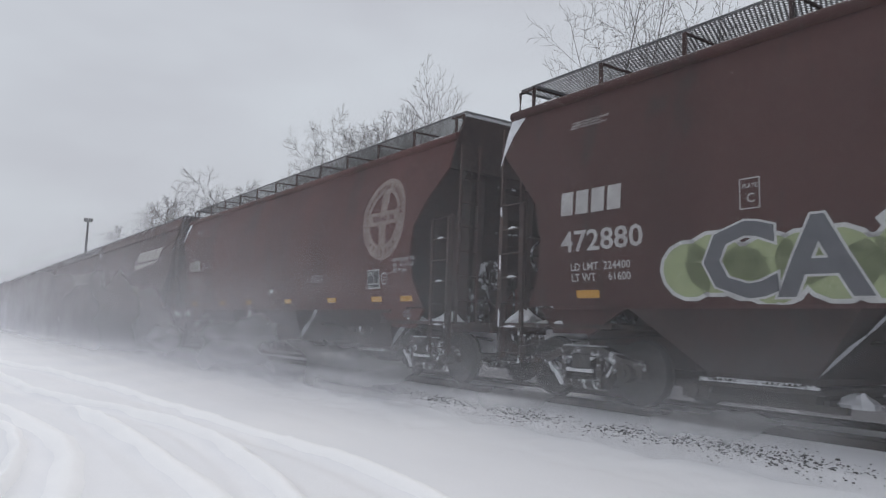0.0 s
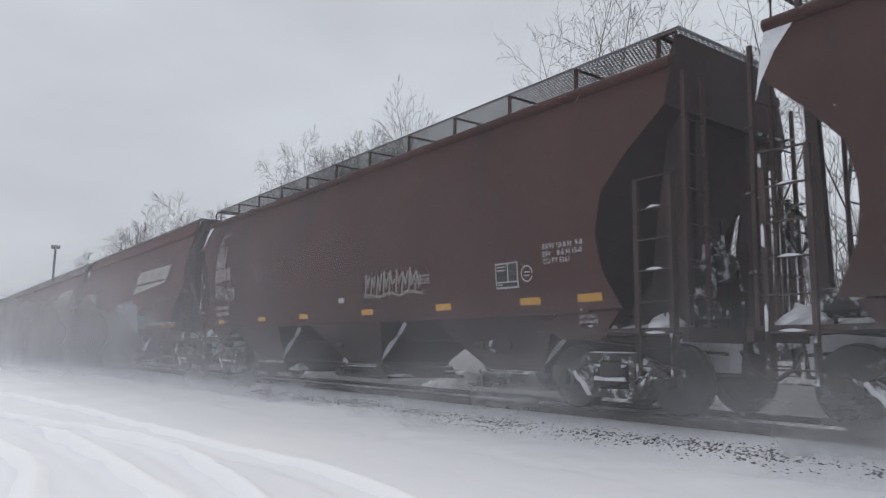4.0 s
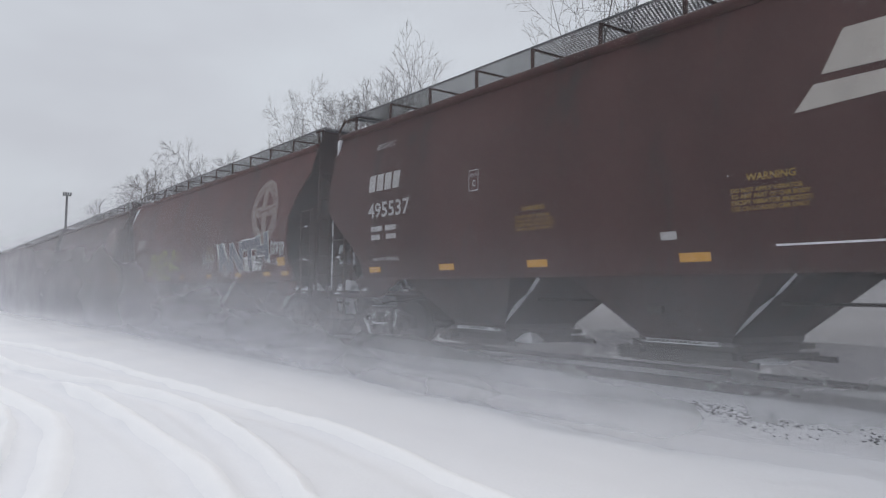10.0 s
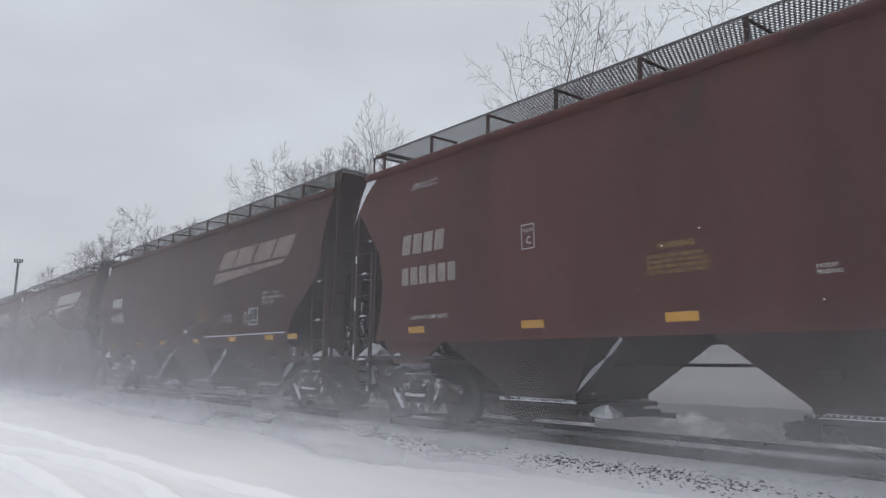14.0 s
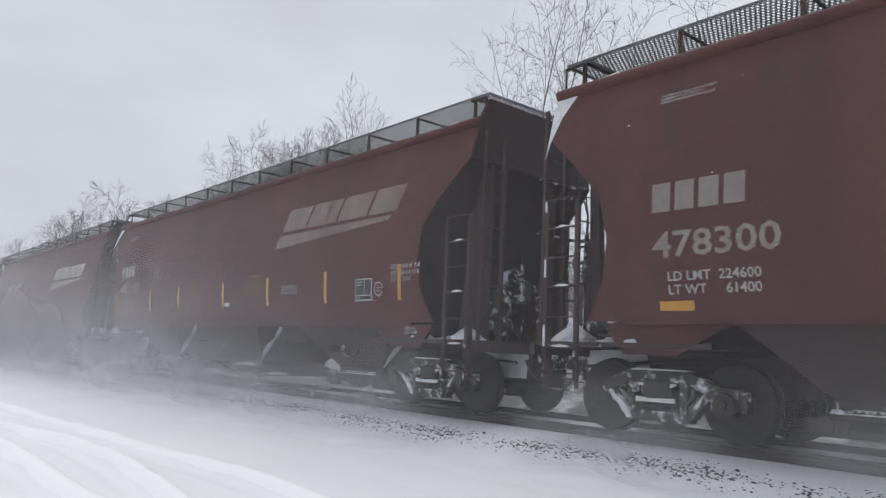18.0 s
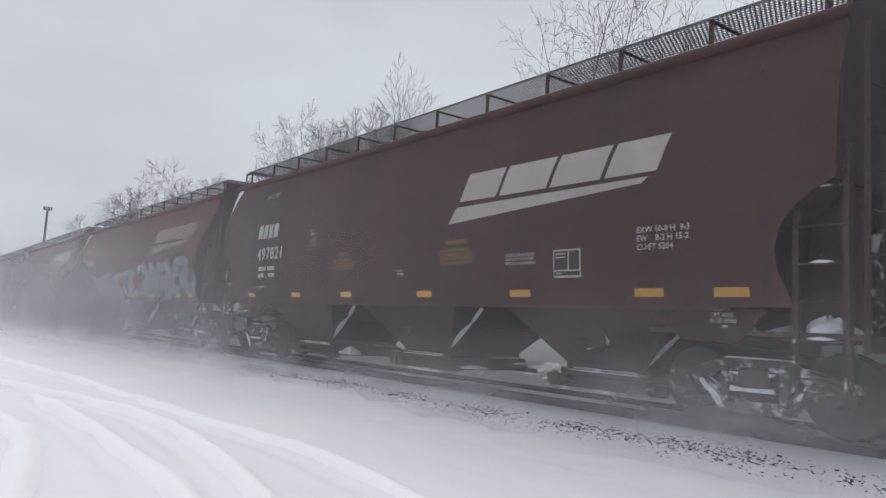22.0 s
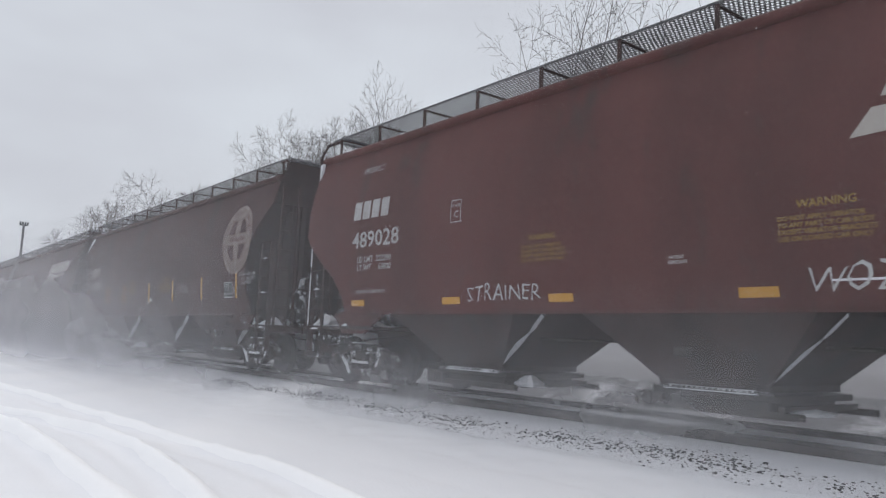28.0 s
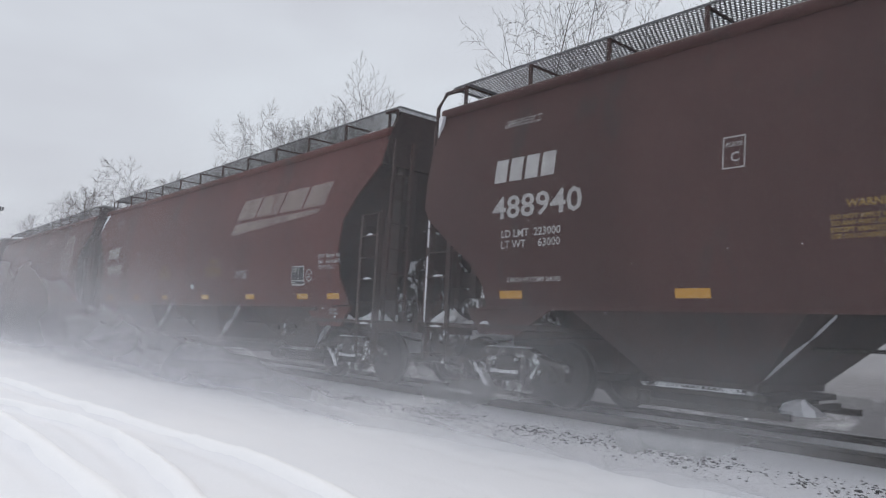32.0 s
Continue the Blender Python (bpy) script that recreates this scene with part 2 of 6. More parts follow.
def drift_material(name, along, up, strength, noise_scale, radial=False):
    """Blown snow: white flakes in air, see-through, thicker where the ramps say. along and up: (position, share) of length and height."""
    m, n, l = nodes_of(name)
    out, mixs, tr = n.new("ShaderNodeOutputMaterial"), n.new("ShaderNodeMixShader"), n.new("ShaderNodeBsdfTransparent")
    add, df, tl = n.new("ShaderNodeMixShader"), n.new("ShaderNodeBsdfDiffuse"), n.new("ShaderNodeBsdfTranslucent")
    df.inputs["Color"].default_value = tl.inputs["Color"].default_value = (0.92, 0.92, 0.95, 1)
    add.inputs["Fac"].default_value = 0.5
    l.new(df.outputs["BSDF"], add.inputs[1])
    l.new(tl.outputs["BSDF"], add.inputs[2])
    co, sp, no = n.new("ShaderNodeTexCoord"), n.new("ShaderNodeSeparateXYZ"), n.new("ShaderNodeTexNoise")
    l.new(co.outputs["Generated" if radial else "Object"], sp.inputs["Vector"])
    mp = n.new("ShaderNodeMapping")
    mp.inputs["Scale"].default_value = (0.45, 1.0, 1.0)
    l.new(co.outputs["Object"], mp.inputs["Vector"])
    l.new(mp.outputs["Vector"], no.inputs["Vector"])
    no.inputs["Scale"].default_value, no.inputs["Detail"].default_value, no.inputs["Roughness"].default_value = noise_scale, 5, 0.55

    def ramp(stops):
        r = n.new("ShaderNodeValToRGB")
        r.color_ramp.interpolation = "EASE"
        while len(r.color_ramp.elements) < len(stops):
            r.color_ramp.elements.new(0.5)
        for e, (p, v) in zip(r.color_ramp.elements, stops):
            e.position, e.color = p, (v, v, v, 1)
        return r

    def times(a, b):
        k = n.new("ShaderNodeMath")
        k.operation = "MULTIPLY"
        for s, q in zip(k.inputs, (a, b)):
            if isinstance(q, float):
                s.default_value = q
            else:
                l.new(q, s)
        return k.outputs["Value"]

    ra, ru = ramp(along), ramp(up)
    if radial:
        l.new(sp.outputs["X"], ra.inputs["Fac"])
        l.new(sp.outputs["Z"], ru.inputs["Fac"])
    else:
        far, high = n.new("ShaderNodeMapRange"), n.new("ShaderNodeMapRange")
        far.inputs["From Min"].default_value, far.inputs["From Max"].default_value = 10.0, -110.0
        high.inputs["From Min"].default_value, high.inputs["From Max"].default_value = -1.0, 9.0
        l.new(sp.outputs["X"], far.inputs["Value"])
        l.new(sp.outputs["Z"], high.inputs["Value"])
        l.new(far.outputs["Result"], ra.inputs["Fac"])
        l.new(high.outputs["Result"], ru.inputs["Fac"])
    nr = n.new("ShaderNodeMapRange")
    nr.inputs["From Min"].default_value, nr.inputs["From Max"].default_value = 0.3, 0.7
    nr.inputs["To Min"].default_value, nr.inputs["To Max"].default_value = (0.1, 1.5) if radial else (0.75, 1.25)
    l.new(no.outputs["Fac"], nr.inputs["Value"])
    a = times(times(ra.outputs["Color"], ru.outputs["Color"]), times(nr.outputs["Result"], float(strength)))
    l.new(a, mixs.inputs["Fac"])
    l.new(tr.outputs["BSDF"], mixs.inputs[1])
    l.new(add.outputs["Shader"], mixs.inputs[2])
    l.new(mixs.outputs["Shader"], out.inputs["Surface"])
    return m


# distance haze set by hand: the sheets' opacity climbs up the line
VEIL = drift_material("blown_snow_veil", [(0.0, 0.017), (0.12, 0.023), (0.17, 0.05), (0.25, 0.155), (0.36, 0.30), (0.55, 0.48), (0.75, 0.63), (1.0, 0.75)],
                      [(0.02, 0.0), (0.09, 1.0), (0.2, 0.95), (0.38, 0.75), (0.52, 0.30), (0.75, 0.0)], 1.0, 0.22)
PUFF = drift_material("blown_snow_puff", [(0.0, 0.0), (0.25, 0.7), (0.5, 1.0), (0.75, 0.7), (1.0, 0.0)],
                      [(0.0, 0.0), (0.12, 0.8), (0.3, 1.0), (0.6, 0.4), (1.0, 0.0)], 0.39, 0.9, True)

GUST = drift_material("blown_snow_gust", [(0.0, 0.0), (0.3, 0.8), (0.5, 1.0), (0.75, 0.7), (1.0, 0.0)],
                      [(0.0, 0.0), (0.1, 0.7), (0.25, 1.0), (0.55, 0.45), (1.0, 0.0)], 0.5, 0.35, True)


# ---- mesh building
class Shape:
    """Collects vertices and faces of one mesh."""

    def __init__(self):
        self.v, self.f = [], []

    def put(self, verts, faces):
        k = len(self.v)
        self.v += [tuple(p) for p in verts]
        self.f += [[i + k for i in q] for q in faces]
        return self

    def box(self, x0, x1, y0, y1, z0, z1):
        return self.put([(x, y, z) for x in (x0, x1) for y in (y0, y1) for z in (z0, z1)],
                        [(0, 1, 3, 2), (4, 6, 7, 5), (0, 4, 5, 1), (2, 3, 7, 6), (0, 2, 6, 4), (1, 5, 7, 3)])

    def bevel_box(self, x0, x1, y0, y1, z0, z1, b=0.02):
        """A box with its upright and long edges chamfered."""
        a = [(x0 + b, y0), (x1 - b, y0), (x1, y0 + b), (x1, y1 - b), (x1 - b, y1), (x0 + b, y1), (x0, y1 - b), (x0, y0 + b)]
        c = [(min(max(x, x0 + b), x1 - b), min(max(y, y0 + b), y1 - b)) for x, y in a]
        rings = [[(x, y, z0) for x, y in c], [(x, y, z0 + b) for x, y in a], [(x, y, z1 - b) for x, y in a], [(x, y, z1) for x, y in c]]
        return self.loft(rings)

    def loft(self, rings, caps=True):
        n = len(rings[0])
        v = [p for r in rings for p in r]
        f = [(k * n + i, k * n + (i + 1) % n, (k + 1) * n + (i + 1) % n, (k + 1) * n + i) for k in range(len(rings) - 1) for i in range(n)]
        if caps:
            f += [tuple(range(n))[::-1], tuple((len(rings) - 1) * n + i for i in range(n))]
        return self.put(v, f)

    def tube(self, pts, r, sides=6):
        """A round bar along points; r: one radius or one a point."""
        rings = []
        for i, p in enumerate(pts):
            p = Vector(p)
            d = (Vector(pts[min(i + 1, len(pts) - 1)]) - Vector(pts[max(i - 1, 0)])).normalized()
            s = d.cross(Vector((0, 0, 1)) if abs(d.z) < 0.9 else Vector((1, 0, 0))).normalized()
            u = s.cross(d)
            q = r[i] if isinstance(r, (list, tuple)) else r
            rings.append([p + (s * math.cos(2 * math.pi * k / sides) + u * math.sin(2 * math.pi * k / sides)) * q for k in range(sides)])
        return self.loft(rings)

    def beam(self, p, q, w, h):
        """A square bar from p to q, w across, h high."""
        p, q = Vector(p), Vector(q)
        d = (q - p).normalized()
        s = d.cross(Vector((0, 0, 1)) if abs(d.z) < 0.95 else Vector((0, 1, 0))).normalized() * (w / 2)
        u = s.cross(d).normalized() * (h / 2)
        return self.loft([[e + s + u, e - s + u, e - s - u, e + s - u] for e in (p, q)])

    def prism(self, poly, y0, y1):
        """A flat outline in x and z, made thick along y."""
        return self.loft([[(x, y0, z) for x, z in poly], [(x, y1, z) for x, z in poly]])

    def disc(self, c, r, y0, y1, sides=24):
        return self.loft([[(c[0] + r * math.cos(2 * math.pi * k / sides), y, c[1] + r * math.sin(2 * math.pi * k / sides)) for k in range(sides)] for y in (y0, y1)])

    def mesh(self, name, material, smooth=False):
        me = bpy.data.meshes.new(name)
        me.from_pydata(self.v, [], self.f)
        me.materials.append(material)
        bm = bmesh.new()
        bm.from_mesh(me)
        bmesh.ops.recalc_face_normals(bm, faces=bm.faces)
        bm.to_mesh(me)
        bm.free()
        if smooth:
            me.polygons.foreach_set("use_smooth", [True] * len(me.polygons))
            me.set_sharp_from_angle(angle=radians(40))
        return me


def part(name, shape, material, parent, label="", smooth=False, place=None):
    """Links a shape (or a ready mesh) as one mesh object under a thing or part."""
    ob = new(name, shape if isinstance(shape, bpy.types.Mesh) else shape.mesh(name, material, smooth))
    ob.parent = parent
    if place is not None:
        ob.matrix_basis = place
    return tagged(ob, label)


def thing(name, label, category, group="", m=None, kind=""):
    ob = new(name)
    ob.empty_display_size = 0.3
    if m is not None:
        ob.matrix_basis = m
    return tagged(ob, label, category, group, kind)


# ---- ground: one sheet of snow to the horizon, with wheel tracks
# wheel tracks: the line of the ridge thrown up, its width and height; the groove lies on the camera's side
RUTS = [([(-40, -0.2), (-30.2, 2.19), (-23.8, 3.3), (-17.9, 3.82), (-14.5, 4.06), (-11.1, 4.28), (-8.8, 4.4), (-6.7, 4.3), (-4.9, 4.12), (-2, 3.5), (3, 2.0)], 0.12, 0.125),
        ([(-29.5, 0.65), (-24.7, 1.6), (-19, 1.97), (-16.1, 2.5), (-14.3, 3.12), (-12.2, 3.48), (-10.5, 3.45), (-8.8, 3.3), (-7.5, 3.1), (-6.4, 2.88), (-5.6, 2.65), (-2, 1.5), (2, 0)], 0.13, 0.16),
        ([(-15.6, 2.25), (-13.3, 2.45), (-11.1, 2.44), (-9.2, 2.40), (-8.1, 2.4), (-7.2, 2.34), (-6.3, 2.18), (-3, 1.3), (1, -0.2)], 0.14, 0.135),
        ([(-17.7, 0.37), (-16.6, 0.98), (-13.9, 1.4), (-11.8, 1.56), (-10.2, 1.48), (-8.6, 1.22), (-7.5, 1.0), (-6.7, 0.8), (-3, -0.4)], 0.15, 0.135),
        ([(-14.5, 0.95), (-12.9, 1.1), (-11.1, 1.02), (-9.3, 0.77), (-8.1, 0.52), (-5, -0.5)], 0.10, 0.12)]


def along_curve(points, y_of_x):
    for (a, ya), (b, yb) in zip(points, points[1:]):
        if a <= y_of_x <= b:
            u = (y_of_x - a) / (b - a)
            u = u * u * (3 - 2 * u) * 0.35 + u * 0.65
            return ya + (yb - ya) * u
    return None


def base_height(y):
    steps = [(-2000, -0.9), (0, -0.74), (4.2, -0.72), (5.5, -0.65), (6.3, -0.54), (6.8, -0.43), (7.15, -0.33), (7.45, -0.25), (7.75, -0.19), (8.0, -0.16), (8.2, -0.14), (8.42, -0.14), (8.5, -0.09), (9.6, -0.08), (9.72, -0.12), (10.4, -0.2), (11.6, -0.45), (12.4, -0.45), (13.4, 0.15), (14.2, 0.58), (15.2, 0.66), (20, 1.4), (23, 2.1), (28, 2.4), (40, 2.6), (2000, 5.0)]
    for (a, za), (b, zb) in zip(steps, steps[1:]):
        if a <= y <= b:
            u = (y - a) / (b - a)
            return za + (zb - za) * u
    return -0.9


def ground_height(x, y):
    z = base_height(y)
    near = 1.0 if (-60 < x < 20 and -20 < y < 30) else 0.0
    if near:
        amp = 0.15 if 7.3 < y < 10.8 else 1.0
        z += 0.035 * amp * noise.noise(Vector((x * 0.35, y * 0.6, 3))) + 0.012 * amp * noise.noise(Vector((x * 1.7, y * 2.2, 7)))
        if 6.2 < y < 7.4:
            z += 0.02 * noise.noise(Vector((x * 3, y * 4, 1)))
    if -38 < x < 3 and -3 < y < 6:
        for pts, width, depth in RUTS:
            yy = along_curve(pts, x)
            if yy is None:
                continue
            d = y - yy - 0.04 * noise.noise(Vector((x * 1.2, 5, 2)))
            if abs(d) < 0.9:
                k = (0.8 + 0.4 * noise.noise(Vector((x * 0.8, yy, 9)))) * min(1.0, (x - pts[0][0]) / 0.6)
                z += 0.75 * k * depth * (math.exp(-(d / width) ** 2) - 0.4 * math.exp(-((d + 0.32) / 0.19) ** 2) + 0.2 * math.exp(-((d + 0.55) / 0.13) ** 2) + 0.12 * noise.noise(Vector((x * 4, y * 6, 2))) * math.exp(-(d / 0.3) ** 2))
    return z


def axis(dense, coarse):
    a, b, s = dense
    inside = [a + s * i for i in range(int(round((b - a) / s)) + 1)]
    return sorted([v for v in coarse if v < a - s or v > b + s] + inside)


def build_ground():
    far = [-2500, -1200, -700, -450, -300, -220, -170, -130, -105, -85, -70, -60, -52, -46, -42, -39, 4, 6, 9, 13, 18, 25, 35, 50, 70, 110, 200, 400, 900, 2500]
    xs = axis((-36, 3, 0.1), far)
    ys = axis((-2, 8.0, 0.05), [-2500, -1000, -500, -250, -120, -60, -35, -22, -14, -9, -6, -4, -3, -2.5, 8.2, 8.42, 8.5, 8.8, 9.2, 9.6, 9.72, 10.0, 10.4, 10.8, 11.2, 11.7, 12.4, 12.8, 13.2, 13.6, 14.0, 14.5, 15.2, 16, 18, 20, 21.5, 23, 26, 30, 36, 45, 60, 90, 150, 300, 700, 2500])
    v = [(x, y, ground_height(x, y)) for x in xs for y in ys]
    n = len(ys)
    f = [(i * n + j, (i + 1) * n + j, (i + 1) * n + j + 1, i * n + j + 1) for i in range(len(xs) - 1) for j in range(n - 1)]
    me = bpy.data.meshes.new("ground")
    me.from_pydata(v, [], f)
    me.materials.append(SNOW)
    me.materials.append(GRAVEL)
    me.materials.append(BANK)
    me.polygons.foreach_set("use_smooth", [True] * len(f))
    me.polygons.foreach_set("material_index", [1 if 10.3 < ys[q[0] % n] < 13.3 else (2 if 13.3 < ys[q[0] % n] < 80 else 0) for q in f])
    tagged(new("ground", me), "windblown snow with curved wheel tracks beside a railway", "snow ground", kind="structure")


build_ground()


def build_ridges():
    """Loose snow thrown up beside the wheel tracks, a low rounded bank along each, whitened as if lit."""
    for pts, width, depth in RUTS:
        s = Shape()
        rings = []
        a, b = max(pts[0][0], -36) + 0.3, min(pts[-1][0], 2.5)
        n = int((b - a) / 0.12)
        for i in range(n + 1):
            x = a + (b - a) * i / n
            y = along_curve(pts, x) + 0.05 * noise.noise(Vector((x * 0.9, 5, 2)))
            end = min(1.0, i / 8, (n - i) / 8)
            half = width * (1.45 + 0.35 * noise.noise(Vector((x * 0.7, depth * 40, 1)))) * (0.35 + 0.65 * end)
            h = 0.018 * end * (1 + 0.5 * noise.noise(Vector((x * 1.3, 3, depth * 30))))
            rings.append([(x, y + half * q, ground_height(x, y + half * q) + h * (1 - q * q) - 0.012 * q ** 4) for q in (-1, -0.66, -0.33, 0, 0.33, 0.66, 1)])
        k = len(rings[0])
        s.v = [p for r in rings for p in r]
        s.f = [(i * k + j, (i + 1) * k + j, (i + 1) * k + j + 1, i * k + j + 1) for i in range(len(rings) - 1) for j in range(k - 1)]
        tagged(new("snow_ridge", s.mesh("snow_ridge", LOOSE, True)), "ridge of loose snow beside a wheel track, whitened like a lit crest", "snow ridge", "ridges beside the wheel tracks", "stuff")


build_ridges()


def build_track():
    rail_profile = [(-0.075, -0.18), (0.075, -0.18), (0.075, -0.165), (0.012, -0.15), (0.012, -0.045), (0.036, -0.035), (0.036, -0.004), (0.03, 0.0), (-0.03, 0.0), (-0.036, -0.004), (-0.036, -0.035), (-0.012, -0.045), (-0.012, -0.15), (-0.075, -0.165)]
    for side in (-1, 1):
        y = TRACK + side * 0.755
        rail = thing("rail", "worn steel rail with snow lying against it", "rail", "rails of the track", kind="structure")
        part("rail_body", Shape().loft([[(x, y + a, b - 0.002) for a, b in rail_profile] for x in (-420, 120)]), RAIL, rail)
        part("running_surface", Shape().box(-420, 120, y - 0.028, y + 0.028, -0.006, 0.0), SHINE, rail, "polished running surface")
    box = Shape().bevel_box(-0.09, 0.09, 0.0, 1.3, -0.16, -0.008, 0.012).mesh("tie", TIE)
    for x, y, z in ((-6.3, 7.5, -0.232), (-5.62, 7.46, -0.238), (-5.0, 7.42, -0.245), (-4.37, 7.40, -0.25), (-3.76, 7.38, -0.255), (-3.15, 7.40, -0.25)):
        t = new("tie", box)
        t.matrix_basis = pose(x, y, z, 0, 0, 3)
        tagged(t, "dark tie end poking out of the snow", "tie", "ties of the track")
    # loose stones on the ballast shoulder
    rng = random.Random(5)
    s = Shape()
    for k in range(5600):
        x = 1 - 19 * rng.random()
        band = rng.gauss(0, 1)
        y = 7.42 + 0.13 * band + 0.05 * math.sin(x * 0.9)
        if rng.random() < 0.35 + 0.45 * math.sin(x * 2.3) * math.sin(x * 0.7 + 1) or not 6.9 < y < 7.95:
            continue
        r = rng.uniform(0.006, 0.017) * (1.6 if rng.random() < 0.06 else 1)
        z = ground_height(x, y) + r * rng.uniform(-0.25, 0.35)
        a, st = rng.random() * 6.3, rng.uniform(0.55, 0.9)
        rings = []
        for zz, q in ((-0.7, 0.6), (0.1, 1.0), (0.6, 0.62)):
            rings.append([(x + r * q * math.cos(a + i * 1.2566 + zz) * rng.uniform(0.8, 1.2) * 1.25, y + r * q * st * math.sin(a + i * 1.2566 + zz) * rng.uniform(0.8, 1.2), z + r * zz * 0.9) for i in range(5)])
        s.loft(rings)
    tagged(new("ballast_stones", s.mesh("ballast_stones", STONE)), "dark ballast stones showing through thin snow on the shoulder", "stones", kind="stuff")


build_track()


# ---- covered hopper cars
SIDE = [(1.38, 1.50), (1.9, 1.585), (2.4, 1.615), (2.95, 1.626), (3.4, 1.60), (3.8, 1.53), (4.2, 1.42), (4.56, 1.295)]
ENDS = {"bite": [(1.38, 7.98), (1.55, 7.92), (1.75, 7.83), (2.0, 7.80), (2.25, 7.86), (2.45, 8.02), (2.6, 8.22), (2.72, 8.475), (2.95, 8.475), (3.4, 8.475), (3.8, 8.475), (4.2, 8.475), (4.56, 8.475)],
        "round": [(1.38, 7.75), (1.62, 7.62), (1.9, 7.48), (2.4, 7.40), (2.95, 7.52), (3.4, 7.92), (3.8, 8.34), (3.95, 8.475), (4.2, 8.475), (4.56, 8.475)],
        "angle": [(1.38, 7.05), (1.7, 7.12), (2.05, 7.42), (2.4, 7.92), (2.75, 8.36), (2.95, 8.475), (3.4, 8.475), (3.8, 8.475), (4.2, 8.475), (4.56, 8.475)]}


def lerp(table, z):
    for (a, va), (b, vb) in zip(table, table[1:]):
        if z <= b:
            return va + (vb - va) * max(0.0, (z - a) / (b - a))
    return table[-1][1]


def side_y(z):
    return lerp(SIDE, z)


def side_sheet(kind, sign, more):
    """One bulging side with its cut-away ends, 12 mm thick."""
    zs = sorted({z for z, _ in SIDE} | {z for z, _ in ENDS[kind]})
    us = [-1, -0.96, -0.75, -0.5, -0.25, 0, 0.25, 0.5, 0.75, 0.96, 1]
    s = Shape()
    n = len(us)
    for off in (0.0, 0.03):
        s.v += [(u * lerp(ENDS[kind], z) + more * (u + 1) / 2, sign * (side_y(z) - off), z) for z in zs for u in us]
    m = len(zs) * n
    for i in range(len(zs) - 1):
        for j in range(n - 1):
            q = (i * n + j, i * n + j + 1, (i + 1) * n + j + 1, (i + 1) * n + j)
            s.f += [q, tuple(m + k for k in q[::-1])]
    rim = [j for j in range(n)] + [i * n + n - 1 for i in range(1, len(zs))] + [(len(zs) - 1) * n + j for j in range(n - 2, -1, -1)] + [i * n for i in range(len(zs) - 2, 0, -1)]
    for a, b in zip(rim, rim[1:] + rim[:1]):
        s.f.append((a, b, m + b, m + a))
    return s


def end_sheet(kind, e, more):
    """The end wall and the slope sheet that runs in under it."""
    rows = [(4.56, 8.38), (3.98, 8.38), (3.4, 7.86), (2.95, 7.46), (2.4, 7.2), (1.9, 6.85), (1.38, 6.35)] if kind == "round" else [(4.56, 8.38), (2.75, 8.38), (2.5, 8.06), (2.25, 7.76), (2.0, 7.6), (1.7, 7.5), (1.38, 7.3)] if kind == "bite" else [(4.56, 8.38), (3.0, 8.38), (2.75, 8.26), (2.4, 7.82), (2.05, 7.3), (1.7, 6.9), (1.38, 6.6)]
    s = Shape()
    rings = []
    for z, x in rows:
        w = side_y(z) - 0.031
        f = more if e > 0 else 0
        rings.append([(e * x + f, -w, z), (e * x + f, w, z), (e * (x - 0.03) + f, w, z), (e * (x - 0.03) + f, -w, z)])
    return s.loft(rings)


def hopper(x):
    """A bay: a pyramid on its head, with its slopes running to a narrow outlet."""
    s = Shape()
    def ring(hx, hy, z, inset=0.0):
        return [(x - hx + inset, -hy + inset, z), (x + hx - inset, -hy + inset, z), (x + hx - inset, hy - inset, z), (x - hx + inset, hy - inset, z)]
    return s.loft([ring(1.55, 1.47, 1.40), ring(1.53, 1.46, 1.36), ring(0.72, 0.86, 0.56), ring(0.72, 0.86, 0.48)])


def outlet(x):
    s = Shape()
    s.bevel_box(x - 0.80, x + 0.84, -0.92, 0.92, 0.38, 0.46, 0.012)
    s.bevel_box(x - 0.68, x + 0.68, -0.80, 0.80, 0.22, 0.39, 0.012)
    for e in (-1, 1):
        s.beam((x + e * 0.86, -0.92, 0.31), (x + e * 0.86, 0.92, 0.31), 0.07, 0.07)
    # the capstan shaft that draws the gate, with its square sockets
    s.tube([(x - 0.78, -1.06, 0.33), (x - 0.78, 1.06, 0.33)], 0.045, 8)
    for y in (-1.08, 1.02):
        s.disc((x - 0.78, 0.33), 0.095, y, y + 0.06, 8)
        s.bevel_box(x - 0.95, x - 0.55, y + 0.02, y + 0.05, 0.24, 0.40, 0.01)
    return s


def grating(x0, x1, y0, y1, z, step=0.062, bar=0.032, strand=0.036):
    """Punched walkway: long strands with staggered webs between them, in a frame."""
    s = Shape()
    rows = max(2, round((y1 - y0) / 0.066))
    dy = (y1 - y0) / rows
    for i in range(rows + 1):
        y = y0 + i * dy
        s.put([(x0, y - strand / 2, z), (x1, y - strand / 2, z), (x1, y + strand / 2, z + 0.006), (x0, y + strand / 2, z + 0.006)], [(0, 1, 2, 3)])
        if i == rows:
            break
        for k in range(int((x1 - x0) / step)):
            x = x0 + (k + 0.5 * (i % 2)) * step
            s.put([(x, y, z + 0.003), (x + bar, y, z + 0.003), (x + bar, y + dy, z + 0.003), (x, y + dy, z + 0.003)], [(0, 1, 2, 3)])
    for y in (y0, y1):
        s.box(x0, x1, y - 0.012, y + 0.012, z - 0.014, z + 0.014)
    for x in (x0, x1):
        s.box(x - 0.012, x + 0.012, y0, y1, z - 0.03, z + 0.008)
    return s


